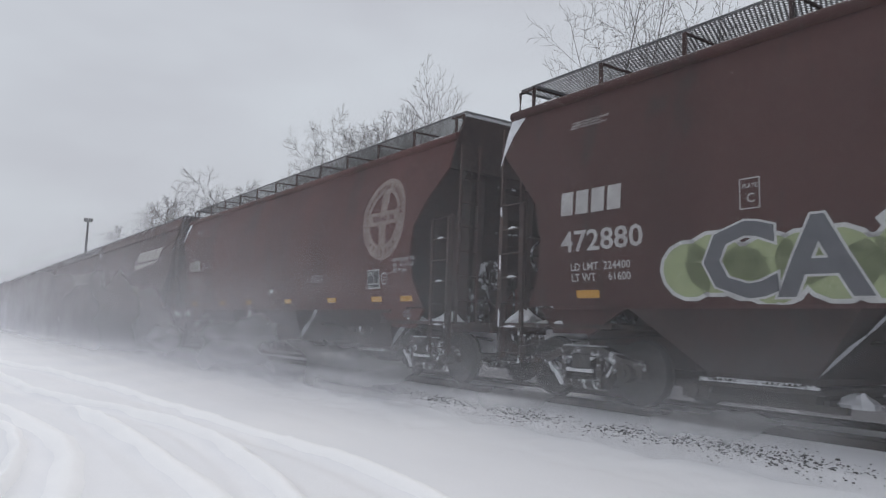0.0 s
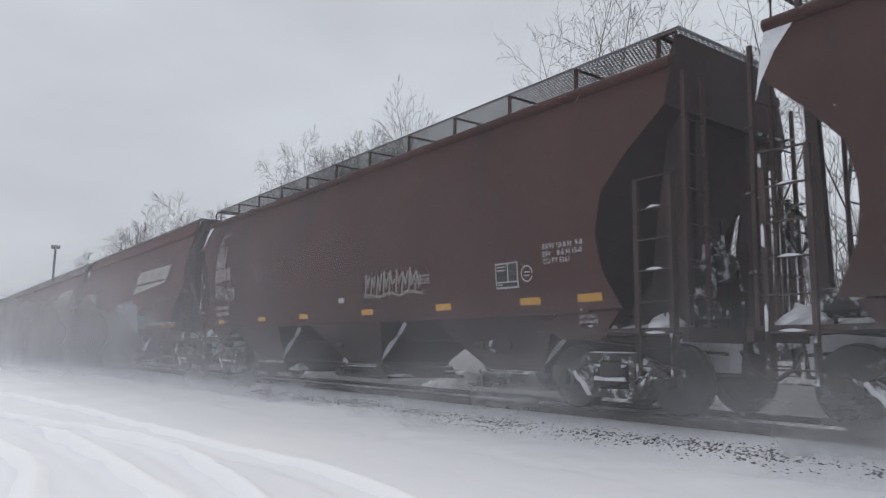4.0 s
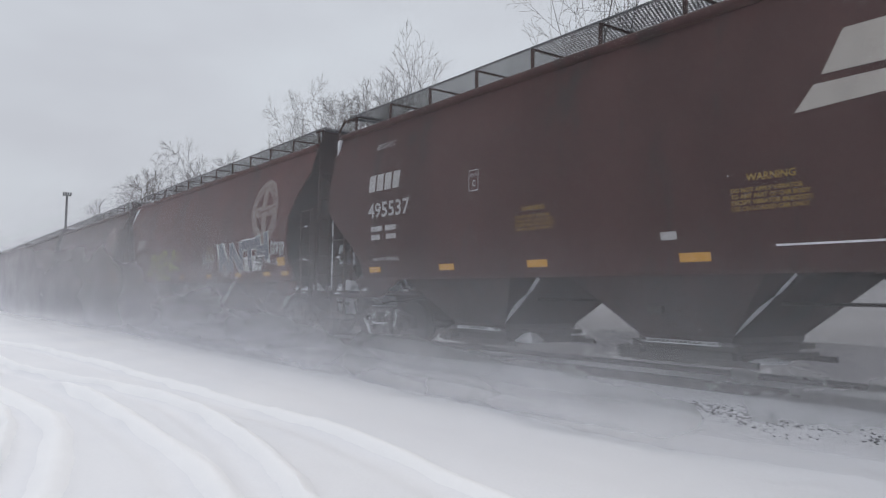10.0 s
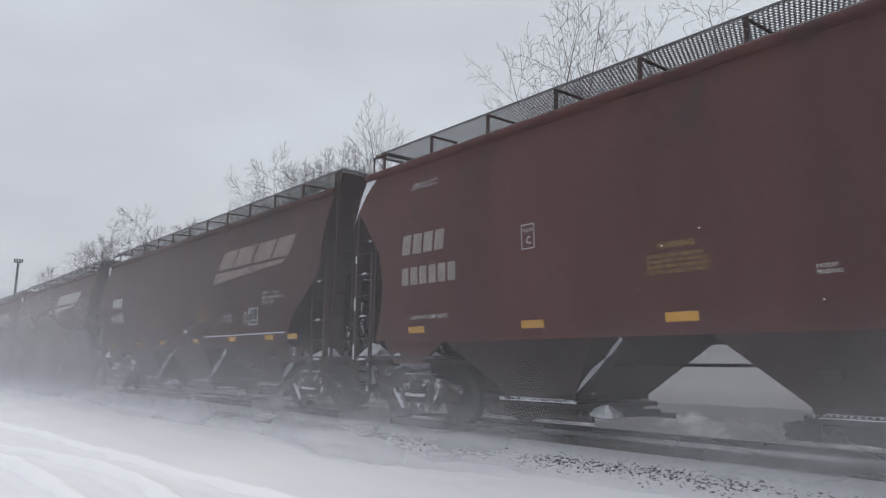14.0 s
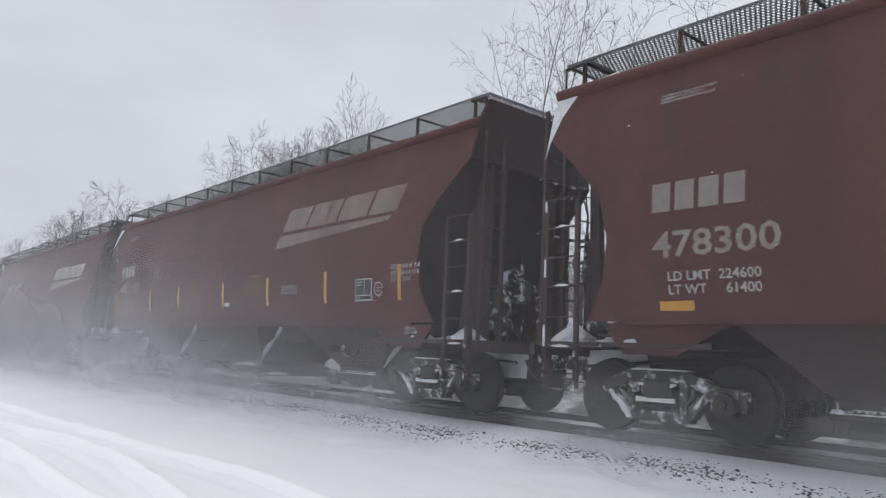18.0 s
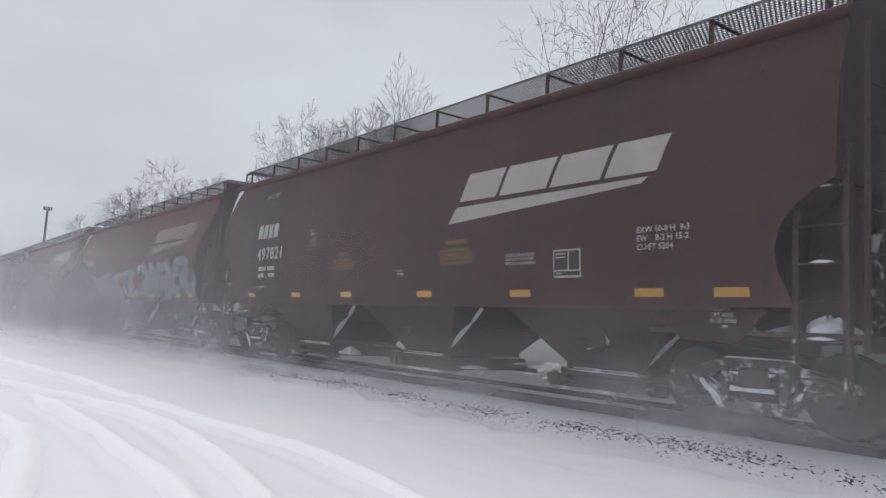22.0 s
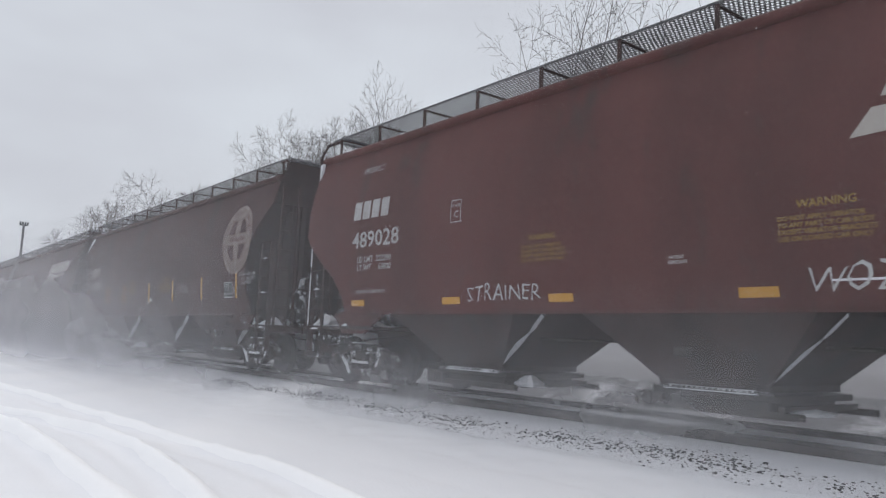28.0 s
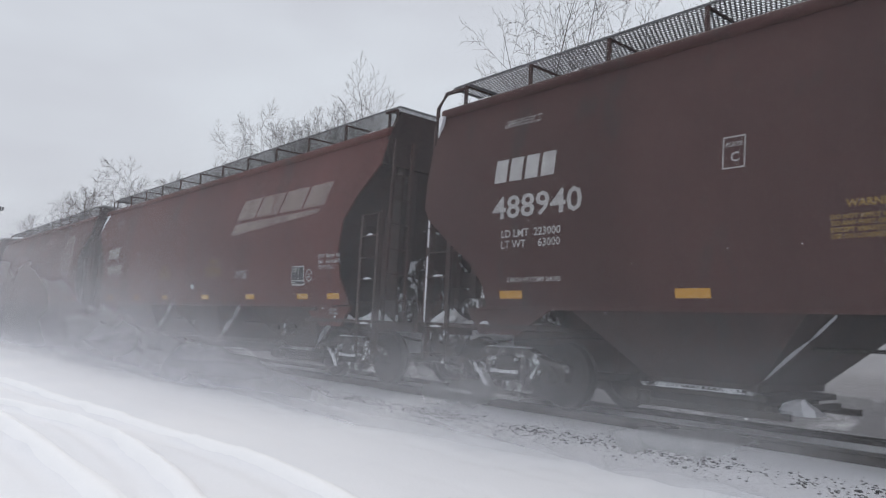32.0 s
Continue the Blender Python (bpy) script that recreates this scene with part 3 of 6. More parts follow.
def truck(car, x):
    """A two-axle freight truck: cast frames, springs, bolster and wheelsets."""
    base = thing("truck", "", "")
    base.parent, base.matrix_basis = car, pose(x, 0, 0)
    for side in (-1, 1):
        y = side * 1.0
        s = Shape()
        # the frame in limbs: top chord, bottom chord, columns and pedestals
        s.prism([(-1.13, 0.52), (-1.05, 0.62), (-0.74, 0.66), (-0.42, 0.80), (0.42, 0.80), (0.74, 0.66), (1.05, 0.62), (1.13, 0.52), (0.70, 0.52), (0.40, 0.66), (-0.40, 0.66), (-0.70, 0.52)], y - 0.09, y + 0.09)
        s.prism([(-0.70, 0.53), (-0.60, 0.55), (-0.33, 0.31), (0.33, 0.31), (0.60, 0.55), (0.70, 0.53), (0.42, 0.19), (-0.42, 0.19)], y - 0.085, y + 0.085)
        for e in (-1, 1):
            s.bevel_box(e * 0.36 - 0.055, e * 0.36 + 0.055, y - 0.1, y + 0.1, 0.28, 0.70, 0.012)
            s.prism([(e * 0.76, 0.38), (e * 0.80, 0.56), (e * 1.02, 0.56), (e * 1.07, 0.38), (e * 1.13, 0.38), (e * 1.13, 0.6), (e * 0.70, 0.6), (e * 0.70, 0.38)], y - 0.08, y + 0.08)
        part("side_frame", s, FROSTED, base, "cast side frame caked with snow" if side < 0 else "")
        sp = Shape()
        for dx in (-0.17, 0.0, 0.17):
            pts = [(dx + 0.07 * math.cos(a * 0.7854), y + 0.07 * math.sin(a * 0.7854), 0.30 + 0.0058 * a) for a in range(49)]
            sp.tube(pts, 0.014, 4)
        part("spring_nest", sp, WHEEL, base, "coil springs")
        for e in (-1, 1):
            part("bearing_cap", Shape().disc((e * 0.89, 0.457), 0.13, y + side * 0.04, y + side * 0.17, 12).disc((e * 0.89, 0.457), 0.06, y + side * 0.17, y + side * 0.20, 6), IRON, base)
        if side < 0:
            sn = Shape()
            sn.prism([(-0.70, 0.52), (-0.655, 0.545), (-0.60, 0.47), (-0.50, 0.41), (-0.42, 0.33), (-0.36, 0.22), (-0.42, 0.20), (-0.50, 0.29), (-0.55, 0.37), (-0.63, 0.42)], y - 0.105, y - 0.086)
            sn.prism([(-0.29, 0.645), (-0.24, 0.61), (0.20, 0.60), (0.27, 0.645)], y - 0.104, y - 0.06)
            sn.prism([(-0.28, 0.42), (0.26, 0.42), (0.25, 0.475), (-0.1, 0.46), (-0.27, 0.48)], y - 0.13, y - 0.09)
            sn.prism([(0.50, 0.40), (0.56, 0.47), (0.61, 0.545), (0.585, 0.46), (0.54, 0.38)], y - 0.103, y - 0.086)
            sn.prism([(-0.42, 0.80), (0.40, 0.80), (0.3, 0.815), (-0.3, 0.82)], y - 0.08, y + 0.08)
            tagged(part("frame_snow", sn, CRUST, base, "snow caked on the truck frame"), kind="stuff")
    part("bolster", Shape().bevel_box(-0.2, 0.2, -1.12, 1.12, 0.46, 0.70, 0.03), IRON, base)
    part("centre_plate", Shape().bevel_box(-0.3, 0.3, -0.3, 0.3, 0.68, 0.86, 0.03), IRON, base)
    for e in (-1, 1):
        ws = Shape()
        ws.tube([(0, -1.1, 0), (0, -0.8, 0), (0, 0.8, 0), (0, 1.1, 0)], 0.08, 10)
        prof = [(0.06, 0.03), (0.14, 0.09), (0.20, 0.07), (0.36, 0.045), (0.40, 0.06), (0.45, 0.062), (0.457, 0.05), (0.46, -0.05), (0.485, -0.06), (0.48, -0.085), (0.39, -0.08), (0.36, -0.03), (0.20, -0.01), (0.10, -0.09), (0.06, -0.09)]
        for side in (-1, 1):
            rings = []
            for r, o in prof:
                rings.append([(r * math.cos(a * math.pi / 16), side * (0.755 + o), r * math.sin(a * math.pi / 16)) for a in range(32)])
            ws.loft(rings, False)
        for k in range(5):
            a = k * 1.2566
            ws.put([(0.22 * math.cos(a), -0.826, 0.22 * math.sin(a)), (0.33 * math.cos(a + 0.1), -0.81, 0.33 * math.sin(a + 0.1)), (0.33 * math.cos(a + 0.5), -0.81, 0.33 * math.sin(a + 0.5))], [(0, 1, 2)])
        part("wheelset", ws, WHEEL, base, "steel wheels on an axle", True, pose(e * 0.89, 0, 0.457))
    return base


def ladder(x0, x1, y, z0, z1, rungs, top0=None, top1=None):
    s = Shape()
    for x, top in ((x0, top0 or z1), (x1, top1 or z1)):
        s.beam((x, y, z0), (x, y, top), 0.065, 0.05)
    for k in range(rungs):
        z = z0 + 0.12 + k * 0.40
        s.tube([(x0, y - 0.03, z), (x1, y - 0.03, z)], 0.014, 6)
    return s


def snow_on(rects):
    s = Shape()
    for x0, x1, y0, y1, z in rects:
        s.loft([[(x0, y0, z), (x1, y0, z), (x1, y1, z), (x0, y1, z)], [(x0 + 0.06, y0 + 0.03, z + 0.04), (x1 - 0.05, y0 + 0.02, z + 0.05), (x1 - 0.07, y1 - 0.03, z + 0.045), (x0 + 0.05, y1 - 0.02, z + 0.05)]])
    return s


def clump(s, x0, x1, y0, y1, z, h, seed):
    """A low uneven heap of snow with a rounded top."""
    rings = []
    for u, g in ((0.0, 1.0), (0.35, 0.92), (0.7, 0.66), (1.0, 0.3)):
        r = []
        for k in range(13):
            a = k * math.tau / 13
            w = g * (0.82 + 0.6 * noise.noise(Vector((k * 1.3, u * 2.6, seed * 3.1))))
            r.append(((x0 + x1) / 2 + (x1 - x0) / 2 * w * math.cos(a), (y0 + y1) / 2 + (y1 - y0) / 2 * w * math.sin(a), z + h * u * (0.85 + 0.75 * noise.noise(Vector((k * 1.1, 3, seed))))))
        rings.append(r)
    return s.loft(rings)


def build_car(kind, more, bays, lead):
    """One covered hopper with no lettering, standing at the origin, running along +x. more: how much longer its front is."""
    def ex(e, x):
        return x + more if e > 0 else -x

    car = thing("hopper_car", "red-brown covered hopper wagon with blown snow caked on it", "freight wagon", "wagons of the train")
    for sign in (-1, 1):
        part("side_sheet", side_sheet(kind, sign, more), PAINT, car, "bulging weathered red-brown steel side" if sign < 0 else "", True)
        part("side_sill", Shape().beam((-7.2, sign * 1.485, 1.36), (7.2 + more, sign * 1.485, 1.36), 0.06, 0.05), PAINT, car)
        part("eave_rail", Shape().tube([(-8.48, sign * 1.29, 4.585), (8.48 + more, sign * 1.29, 4.585)], 0.085, 12), PAINT, car, "", True)
    roof = Shape()
    arc = [(-1.27, 4.60), (-0.95, 4.68), (-0.5, 4.74), (0, 4.76), (0.5, 4.74), (0.95, 4.68), (1.27, 4.60), (1.27, 4.57), (-1.27, 4.57)]
    roof.loft([[(x, y, z) for y, z in arc] for x in (-8.42, 8.42 + more)])
    part("roof", roof, DARK_PAINT, car, "low curved roof")
    part("hatch", Shape().bevel_box(-7.6, 7.6 + more, -0.28, 0.28, 4.74, 4.86, 0.04), DARK_PAINT, car, "long trough hatch cover")
    for sign in (-1, 1):
        y0, y1 = (-1.14, -0.26) if sign < 0 else (0.26, 1.14)
        part("running_board", grating(-8.2, 8.2 + more, y0, y1, 5.09), GALV, car, "expanded-metal roof walkway")
        for k in range(12):
            x = -8.16 + k * (16.32 + more) / 11
            b = Shape()
            b.beam((x, sign * 1.13, 4.60), (x, sign * 1.13, 5.07), 0.06, 0.03)
            b.beam((x, sign * 1.10, 5.062), (x, sign * 0.28, 5.066), 0.035, 0.03)
            b.beam((x, sign * 0.42, 4.70), (x, sign * 0.42, 5.0), 0.08, 0.05)
            part("walkway_bracket", b, DARK_PAINT, car)
    for e in (-1, 1):
        part("end_walkway", grating(ex(e, 8.3) - 0.16, ex(e, 8.3) + 0.2, -1.14, 1.14, 5.085), GALV, car, "cross walkway at the roof end")
        part("end_sheet", end_sheet(kind, e, more), SHADED_BROWN, car, "end slope sheet in darkened paint")
        if e > 0:
            low = {"angle": 2.85, "round": 3.95, "bite": 2.7}[kind]
            half = side_y(low) - 0.02
            wall = [(-half, low), (half, low), (side_y(3.98) - 0.02, 3.98), (1.30, 4.58), (1.10, 5.0), (-1.10, 5.0), (-1.30, 4.58), (-side_y(3.98) + 0.02, 3.98)]
            part("end_bulkhead", Shape().loft([[(x, y, z) for y, z in wall] for x in (8.40 + more, 8.485 + more)]), SHADED_BROWN, car, "dark end wall of the body")
        g = Shape()
        if kind == "angle":
            g.tube([(ex(e, 8.62), -1.33, 4.1), (ex(e, 8.62), -1.33, 4.72), (ex(e, 8.52), -1.24, 4.98), (ex(e, 8.2), -1.14, 5.02)], 0.035, 6)
        else:
            g.tube([(ex(e, 8.46), -1.17, 4.58), (ex(e, 8.46), -1.17, 5.02), (ex(e, 8.1), -1.17, 5.03)], 0.03, 6)
        part("roof_handhold", g, DARK_PAINT, car)
        # end platform, stub sill and posts
        s = Shape()
        s.box(ex(e, 6.1), ex(e, 8.72), -1.45, 1.45, 1.06, 1.12)
        s.bevel_box(min(ex(e, 5.6), ex(e, 8.75)), max(ex(e, 5.6), ex(e, 8.75)), -0.27, 0.27, 0.52, 1.06, 0.02)
        s.beam((ex(e, 8.70), -1.5, 1.02), (ex(e, 8.70), 1.5, 1.02), 0.08, 0.16)
        part("end_platform", s, DUSTED, car, "end platform with a stub sill")
        for y in (-1.36, 1.36):
            part("bolster_web", Shape().prism([(ex(e, 5.9), 1.36), (ex(e, 7.62), 1.36), (ex(e, 7.30), 0.98), (ex(e, 6.55), 0.98)], y - 0.03, y + 0.03), PAINT, car, "red bolster web over the truck")
        part("centre_web", Shape().prism([(ex(e, 5.3), 1.5), (ex(e, 7.1), 1.9), (ex(e, 7.95), 1.2), (ex(e, 7.95), 0.9), (ex(e, 5.3), 0.9)], 0.30, 0.36), DARK_PAINT, car)
        for y in (-0.62, 0.62):
            part("end_post", Shape().beam((ex(e, 8.25), y, 1.12), (ex(e, 8.33), y, 4.5), 0.14, 0.12), DUSTED, car)
        # plates added behind the cut-away so that the forward opening looks dark
        for y in ((-0.95, 0.95) if e > 0 else ()):
            part("end_stanchion", Shape().loft([[(ex(e, 7.75), y - q, 1.12), (ex(e, 8.44), y - q, 1.12), (ex(e, 8.46), y - q, 4.3), (ex(e, 8.25), y - q, 4.3), (ex(e, 7.95), y - q, 2.6)] for q in (-0.02, 0.02)]), SHADED_BROWN, car, "dark plate added to deepen the end's shade")
        for y in (-1.40, 1.40):
            part("corner_post", Shape().beam((ex(e, 8.50), y, 0.55), (ex(e, 8.50), y, 3.1), 0.06, 0.06), DARK_PAINT, car)
        for sy in (-1, 1):
            lad = ladder(ex(e, 7.98), ex(e, 8.50), sy * 1.46, 0.52, 3.05, 7)
            part("side_ladder", lad, DUSTED, car, "side ladder with bare rungs")
            part("end_ladder", Shape().beam((ex(e, 8.66), sy * 1.38, 1.1), (ex(e, 8.66), sy * 1.32, 4.4), 0.05, 0.05).beam((ex(e, 8.66), sy * 0.92, 1.1), (ex(e, 8.66), sy * 0.92, 4.4), 0.05, 0.05).tube([(ex(e, 8.67), sy * 0.92, 1.5), (ex(e, 8.67), sy * 1.38, 1.5)], 0.013).tube([(ex(e, 8.67), sy * 0.92, 1.95), (ex(e, 8.67), sy * 1.37, 1.95)], 0.013).tube([(ex(e, 8.67), sy * 0.92, 2.4), (ex(e, 8.67), sy * 1.36, 2.4)], 0.013).tube([(ex(e, 8.67), sy * 0.92, 2.85), (ex(e, 8.67), sy * 1.36, 2.85)], 0.013).tube([(ex(e, 8.67), sy * 0.92, 3.3), (ex(e, 8.67), sy * 1.35, 3.3)], 0.013).tube([(ex(e, 8.67), sy * 0.92, 3.75), (ex(e, 8.67), sy * 1.34, 3.75)], 0.013), DARK_PAINT, car)
            part("sill_step", Shape().tube([(ex(e, 7.98), sy * 1.5, 1.05), (ex(e, 7.98), sy * 1.5, 0.5), (ex(e, 8.50), sy * 1.5, 0.5), (ex(e, 8.50), sy * 1.5, 1.05)], 0.02, 6), FROSTED, car)
        c = Shape()
        c.bevel_box(min(ex(e, 8.7), ex(e, 9.0)), max(ex(e, 8.7), ex(e, 9.0)), -0.12, 0.12, 0.76, 1.0, 0.03)
        c.prism([(ex(e, 8.95), 0.72), (ex(e, 9.18), 0.74), (ex(e, 9.20), 1.02), (ex(e, 8.95), 1.02)], -0.17, 0.10)
        part("coupler", c, FROSTED, car, "knuckle coupler")
        part("brake_hose", Shape().tube([(ex(e, 8.72), -0.35, 0.85), (ex(e, 8.85), -0.36, 0.62), (ex(e, 9.05), -0.33, 0.50), (ex(e, 9.19), -0.28, 0.52)], 0.03, 6), TRIM, car)
        lo, hi = min(ex(e, 6.9), ex(e, 8.6)), max(ex(e, 6.9), ex(e, 8.6))
        heap = Shape()
        for k, (u0, u1, y0, y1, h) in enumerate(((0.02, 0.30, -1.44, -1.0, 0.10), (0.36, 0.55, -1.40, -0.7, 0.05), (0.60, 0.98, -1.45, -0.9, 0.15), (0.15, 0.8, -0.8, -0.2, 0.12))):
            clump(heap, lo + (hi - lo) * (u0 if e > 0 else 1 - u1), lo + (hi - lo) * (u1 if e > 0 else 1 - u0), y0, y1, 1.12, h * (1.2 if e > 0 else 1.5), k + (3 if e > 0 else 0))
        tagged(part("platform_snow", heap, CRUST, car, "clumps of snow lying on the end platform"), kind="stuff")
        # snow blown against the sill plate under the platform
        pl = Shape()
        pl.put([(ex(e, 7.6), -0.284, 0.66), (ex(e, 7.95), -0.284, 0.55), (ex(e, 8.66), -0.284, 0.56), (ex(e, 8.72), -0.284, 1.03), (ex(e, 8.3), -0.284, 1.05), (ex(e, 7.7), -0.284, 1.0)], [(0, 1, 2, 3, 4, 5)])
        part("sill_snow", pl, CRUST, car, "snow plastered on the stub sill")
        rs = Shape()
        for k in range(3):
            clump(rs, ex(e, 8.24) - 0.2 + 0.05 * k, ex(e, 8.24) + 0.22 - 0.03 * k, -1.505, -1.47, 1.045 + 0.80 * k, 0.035, k)
        if e < 0:
            for z0, z1 in (((1.0, 1.35), (2.0, 2.25), (2.9, 3.05)) if kind != "angle" else ((1.15, 2.2), (2.35, 3.3), (3.36, 3.6))):
                rs.prism([(-8.525, z0), (-8.495, z0 - 0.03), (-8.49, z1 - 0.1), (-8.505, z1), (-8.525, z1 - 0.05)], -1.492, -1.482)
        tagged(part("ladder_snow", rs, CRUST, car, "snow on the rungs and the ladder post"), kind="stuff")
        truck(car, lead if e > 0 else -7.02)
    # brake gear on the rear platform
    b = Shape()
    for k in range(16):
        a = k * math.pi / 8
        b.beam((-8.72, -0.35 + 0.27 * math.cos(a), 2.3 + 0.27 * math.sin(a)), (-8.72, -0.35 + 0.27 * math.cos(a + math.pi / 8), 2.3 + 0.27 * math.sin(a + math.pi / 8)), 0.03, 0.03)
    for k in range(4):
        b.beam((-8.72, -0.35, 2.3), (-8.72, -0.35 + 0.27 * math.cos(k * 1.5708), 2.3 + 0.27 * math.sin(k * 1.5708)), 0.03, 0.02)
    part("brake_wheel", b, FROSTED, car, "hand brake wheel")
    part("brake_cylinder", Shape().tube([(-8.2, -0.8, 1.38), (-7.6, -0.8, 1.38)], 0.17, 12), FROSTED, car)
    part("air_reservoir", Shape().tube([(-8.1, 0.1, 1.38), (-7.1, 0.1, 1.38)], 0.21, 14), FROSTED, car, "air tank", True)
    # brake valves and pipes on the forward end
    vs = Shape()
    for y, z in ((-0.55, 2.3), (-0.2, 2.6), (0.15, 2.1)):
        vs.tube([(8.45, y, 1.12), (8.45, y + 0.03, (1.12 + z) / 2), (8.4, y, z)], 0.022, 6)
    vs.bevel_box(8.3, 8.5, -0.85, -0.45, 1.5, 1.95, 0.05)
    vs.bevel_box(8.32, 8.52, -0.4, 0.0, 1.75, 2.15, 0.06)
    vs.tube([(8.42, -0.65, 1.95), (8.42, -0.6, 2.2), (8.38, -0.3, 2.3), (8.38, -0.2, 2.15)], 0.05, 7)
    vs.disc((8.4, 1.35), 0.16, -0.75, -0.5, 12)
    part("brake_valve", vs, FROSTED, car, "brake valve and pipes caked with snow", False, pose(more, 0, 0))
    for y0, y1, z in ((-1.45, -0.3, 2.62), (-1.45, -0.4, 1.72), (-1.42, -0.5, 3.4)):
        part("end_grab_iron", Shape().tube([(-8.62, y0, z), (-8.74, y0 + 0.04, z), (-8.74, y1, z + 0.02), (-8.62, y1, z + 0.02)], 0.017, 6), FROSTED, car)
    # bays
    for x in bays:
        part("hopper", hopper(x), SHADED_BROWN, car, "hopper bay with steep slopes")
        part("outlet_gate", outlet(x), IRON, car, "sliding outlet gate")
        part("gate_snow", snow_on([(x - 0.62, x + 0.62, -0.95, -0.86, 0.452)]), CRUST, car, "ridge of snow on the gate")
        if x > 4:
            clump(front := Shape(), x - 1.3, x - 0.76, -0.95, -0.3, 0.27, 0.12, 2)
        else:
            clump(front := Shape(), x + 0.80, x + 1.35, -0.95, -0.3, 0.27, 0.17 if x < -1 else 0.06, int(x * 3))
        part("gate_heap", front, CRUST, car, "heap of snow at the end of the gate frame", True)
        # toothed rack along the gate and an oval bracket above
        rk = Shape().box(x - 0.78, x + 0.80, -0.945, -0.925, 0.445, 0.475)
        for k in range(22):
            rk.box(x - 0.76 + 0.07 * k, x - 0.725 + 0.07 * k, -0.95, -0.93, 0.475, 0.495)
        part("gate_rack", rk, FROSTED, car, "toothed rack flecked with snow")
        ov = Shape()
        for q in range(10):
            a0, a1 = q * 0.6283, (q + 1) * 0.6283
            ov.beam((x + 0.02 + 0.27 * math.cos(a0), -1.16, 0.90 + 0.12 * math.sin(a0)), (x + 0.02 + 0.27 * math.cos(a1), -1.16, 0.90 + 0.12 * math.sin(a1)), 0.04, 0.03)
        if x > 2:
            part("vibrator_socket", ov, FROSTED, car, "oval bracket on the bay, rimmed with snow")
        for y in (-0.95, 0.95):
            part("gate_rail", Shape().beam((x - 0.95, y, 0.25), (x + 1.12, y, 0.25), 0.06, 0.08), IRON, car)
        # a streak of snow on the slope that faces forward
        def slope(u, v):
            """u: 0 at the foot, 1 at the sill and beyond; v: across, in metres."""
            return (x + 0.72 + 0.83 * u + 0.014, v * (0.62 + 0.38 * u), 0.56 + 0.80 * u - 0.014)
        sk = Shape()
        sk.put([slope(0.06, -1.42), slope(0.25, -1.22), slope(0.44, -1.08), slope(0.64, -0.98), slope(0.66, -1.04), slope(0.50, -1.22), slope(0.28, -1.36)], [(0, 1, 6), (6, 1, 2, 5), (5, 2, 3, 4)])
        sk.put([slope(0.62, -1.02), slope(0.74, -0.90), slope(0.98, -0.84), slope(1.02, -0.92), slope(0.80, -1.00)], [(0, 1, 2, 3, 4)])
        tagged(part("snow_streak", sk, CRUST, car, "streak of snow on the bare edge"), kind="stuff")
    for x in ((bays[0] + bays[1]) / 2, (bays[1] + bays[2]) / 2):
        rg = Shape()
        rg.loft([[(x - 0.82, y, 1.36), (x, y, 2.2), (x + 0.82, y, 1.36), (x + 0.78, y, 1.42), (x, y, 2.26), (x - 0.78, y, 1.42)] for y in (-1.46, 1.46)])
        part("ridge_sheet", rg, SHADED_BROWN, car, "ridge between two bays, its shade in the paint")
        part("vibrator_bracket", Shape().bevel_box(x + 1.95, x + 2.2, -1.36, -1.28, 0.84, 0.95, 0.02), IRON, car)
    part("train_pipe", Shape().tube([(-8.6, -0.45, 0.80), (-6.2, -0.5, 1.0), (6.2 + more, -0.5, 1.0), (8.6 + more, -0.45, 0.80)], 0.025, 6), IRON, car)
    # snow caught in the corners
    sn = Shape()
    if kind != "angle":
        sn.put([(-8.47, -side_y(4.54) - 0.012, 4.54), (-8.12, -side_y(4.53) - 0.012, 4.53), (-8.30, -side_y(4.2) - 0.012, 4.2), (-8.42, -side_y(3.85) - 0.012, 3.85), (-8.47, -side_y(3.6) - 0.012, 3.6), (-8.47, -side_y(4.2) - 0.012, 4.2)], [(0, 1, 2, 5), (5, 2, 3, 4)])
    else:
        sn.prism([(-8.47, 4.50), (-8.36, 4.52), (-8.44, 4.25), (-8.47, 4.1)], -1.43, -1.37)
    part("corner_snow", sn, CRUST, car, "wedge of snow caught at the eave corner")
    for a, w in ((-8.2, 0.9), (-6.0, 0.5), (7.1 + more, 0.95)):
        sn = Shape()
        sn.loft([[(a, -1.30, 4.62), (a + w, -1.30, 4.62), (a + w, -1.10, 4.63), (a, -1.10, 4.63)], [(a + 0.1, -1.26, 4.66), (a + w - 0.2, -1.27, 4.71), (a + w - 0.2, -1.14, 4.71), (a + 0.1, -1.14, 4.66)]])
        part("eave_snow", sn, CRUST, car, "snow lying along the eave")
    return car


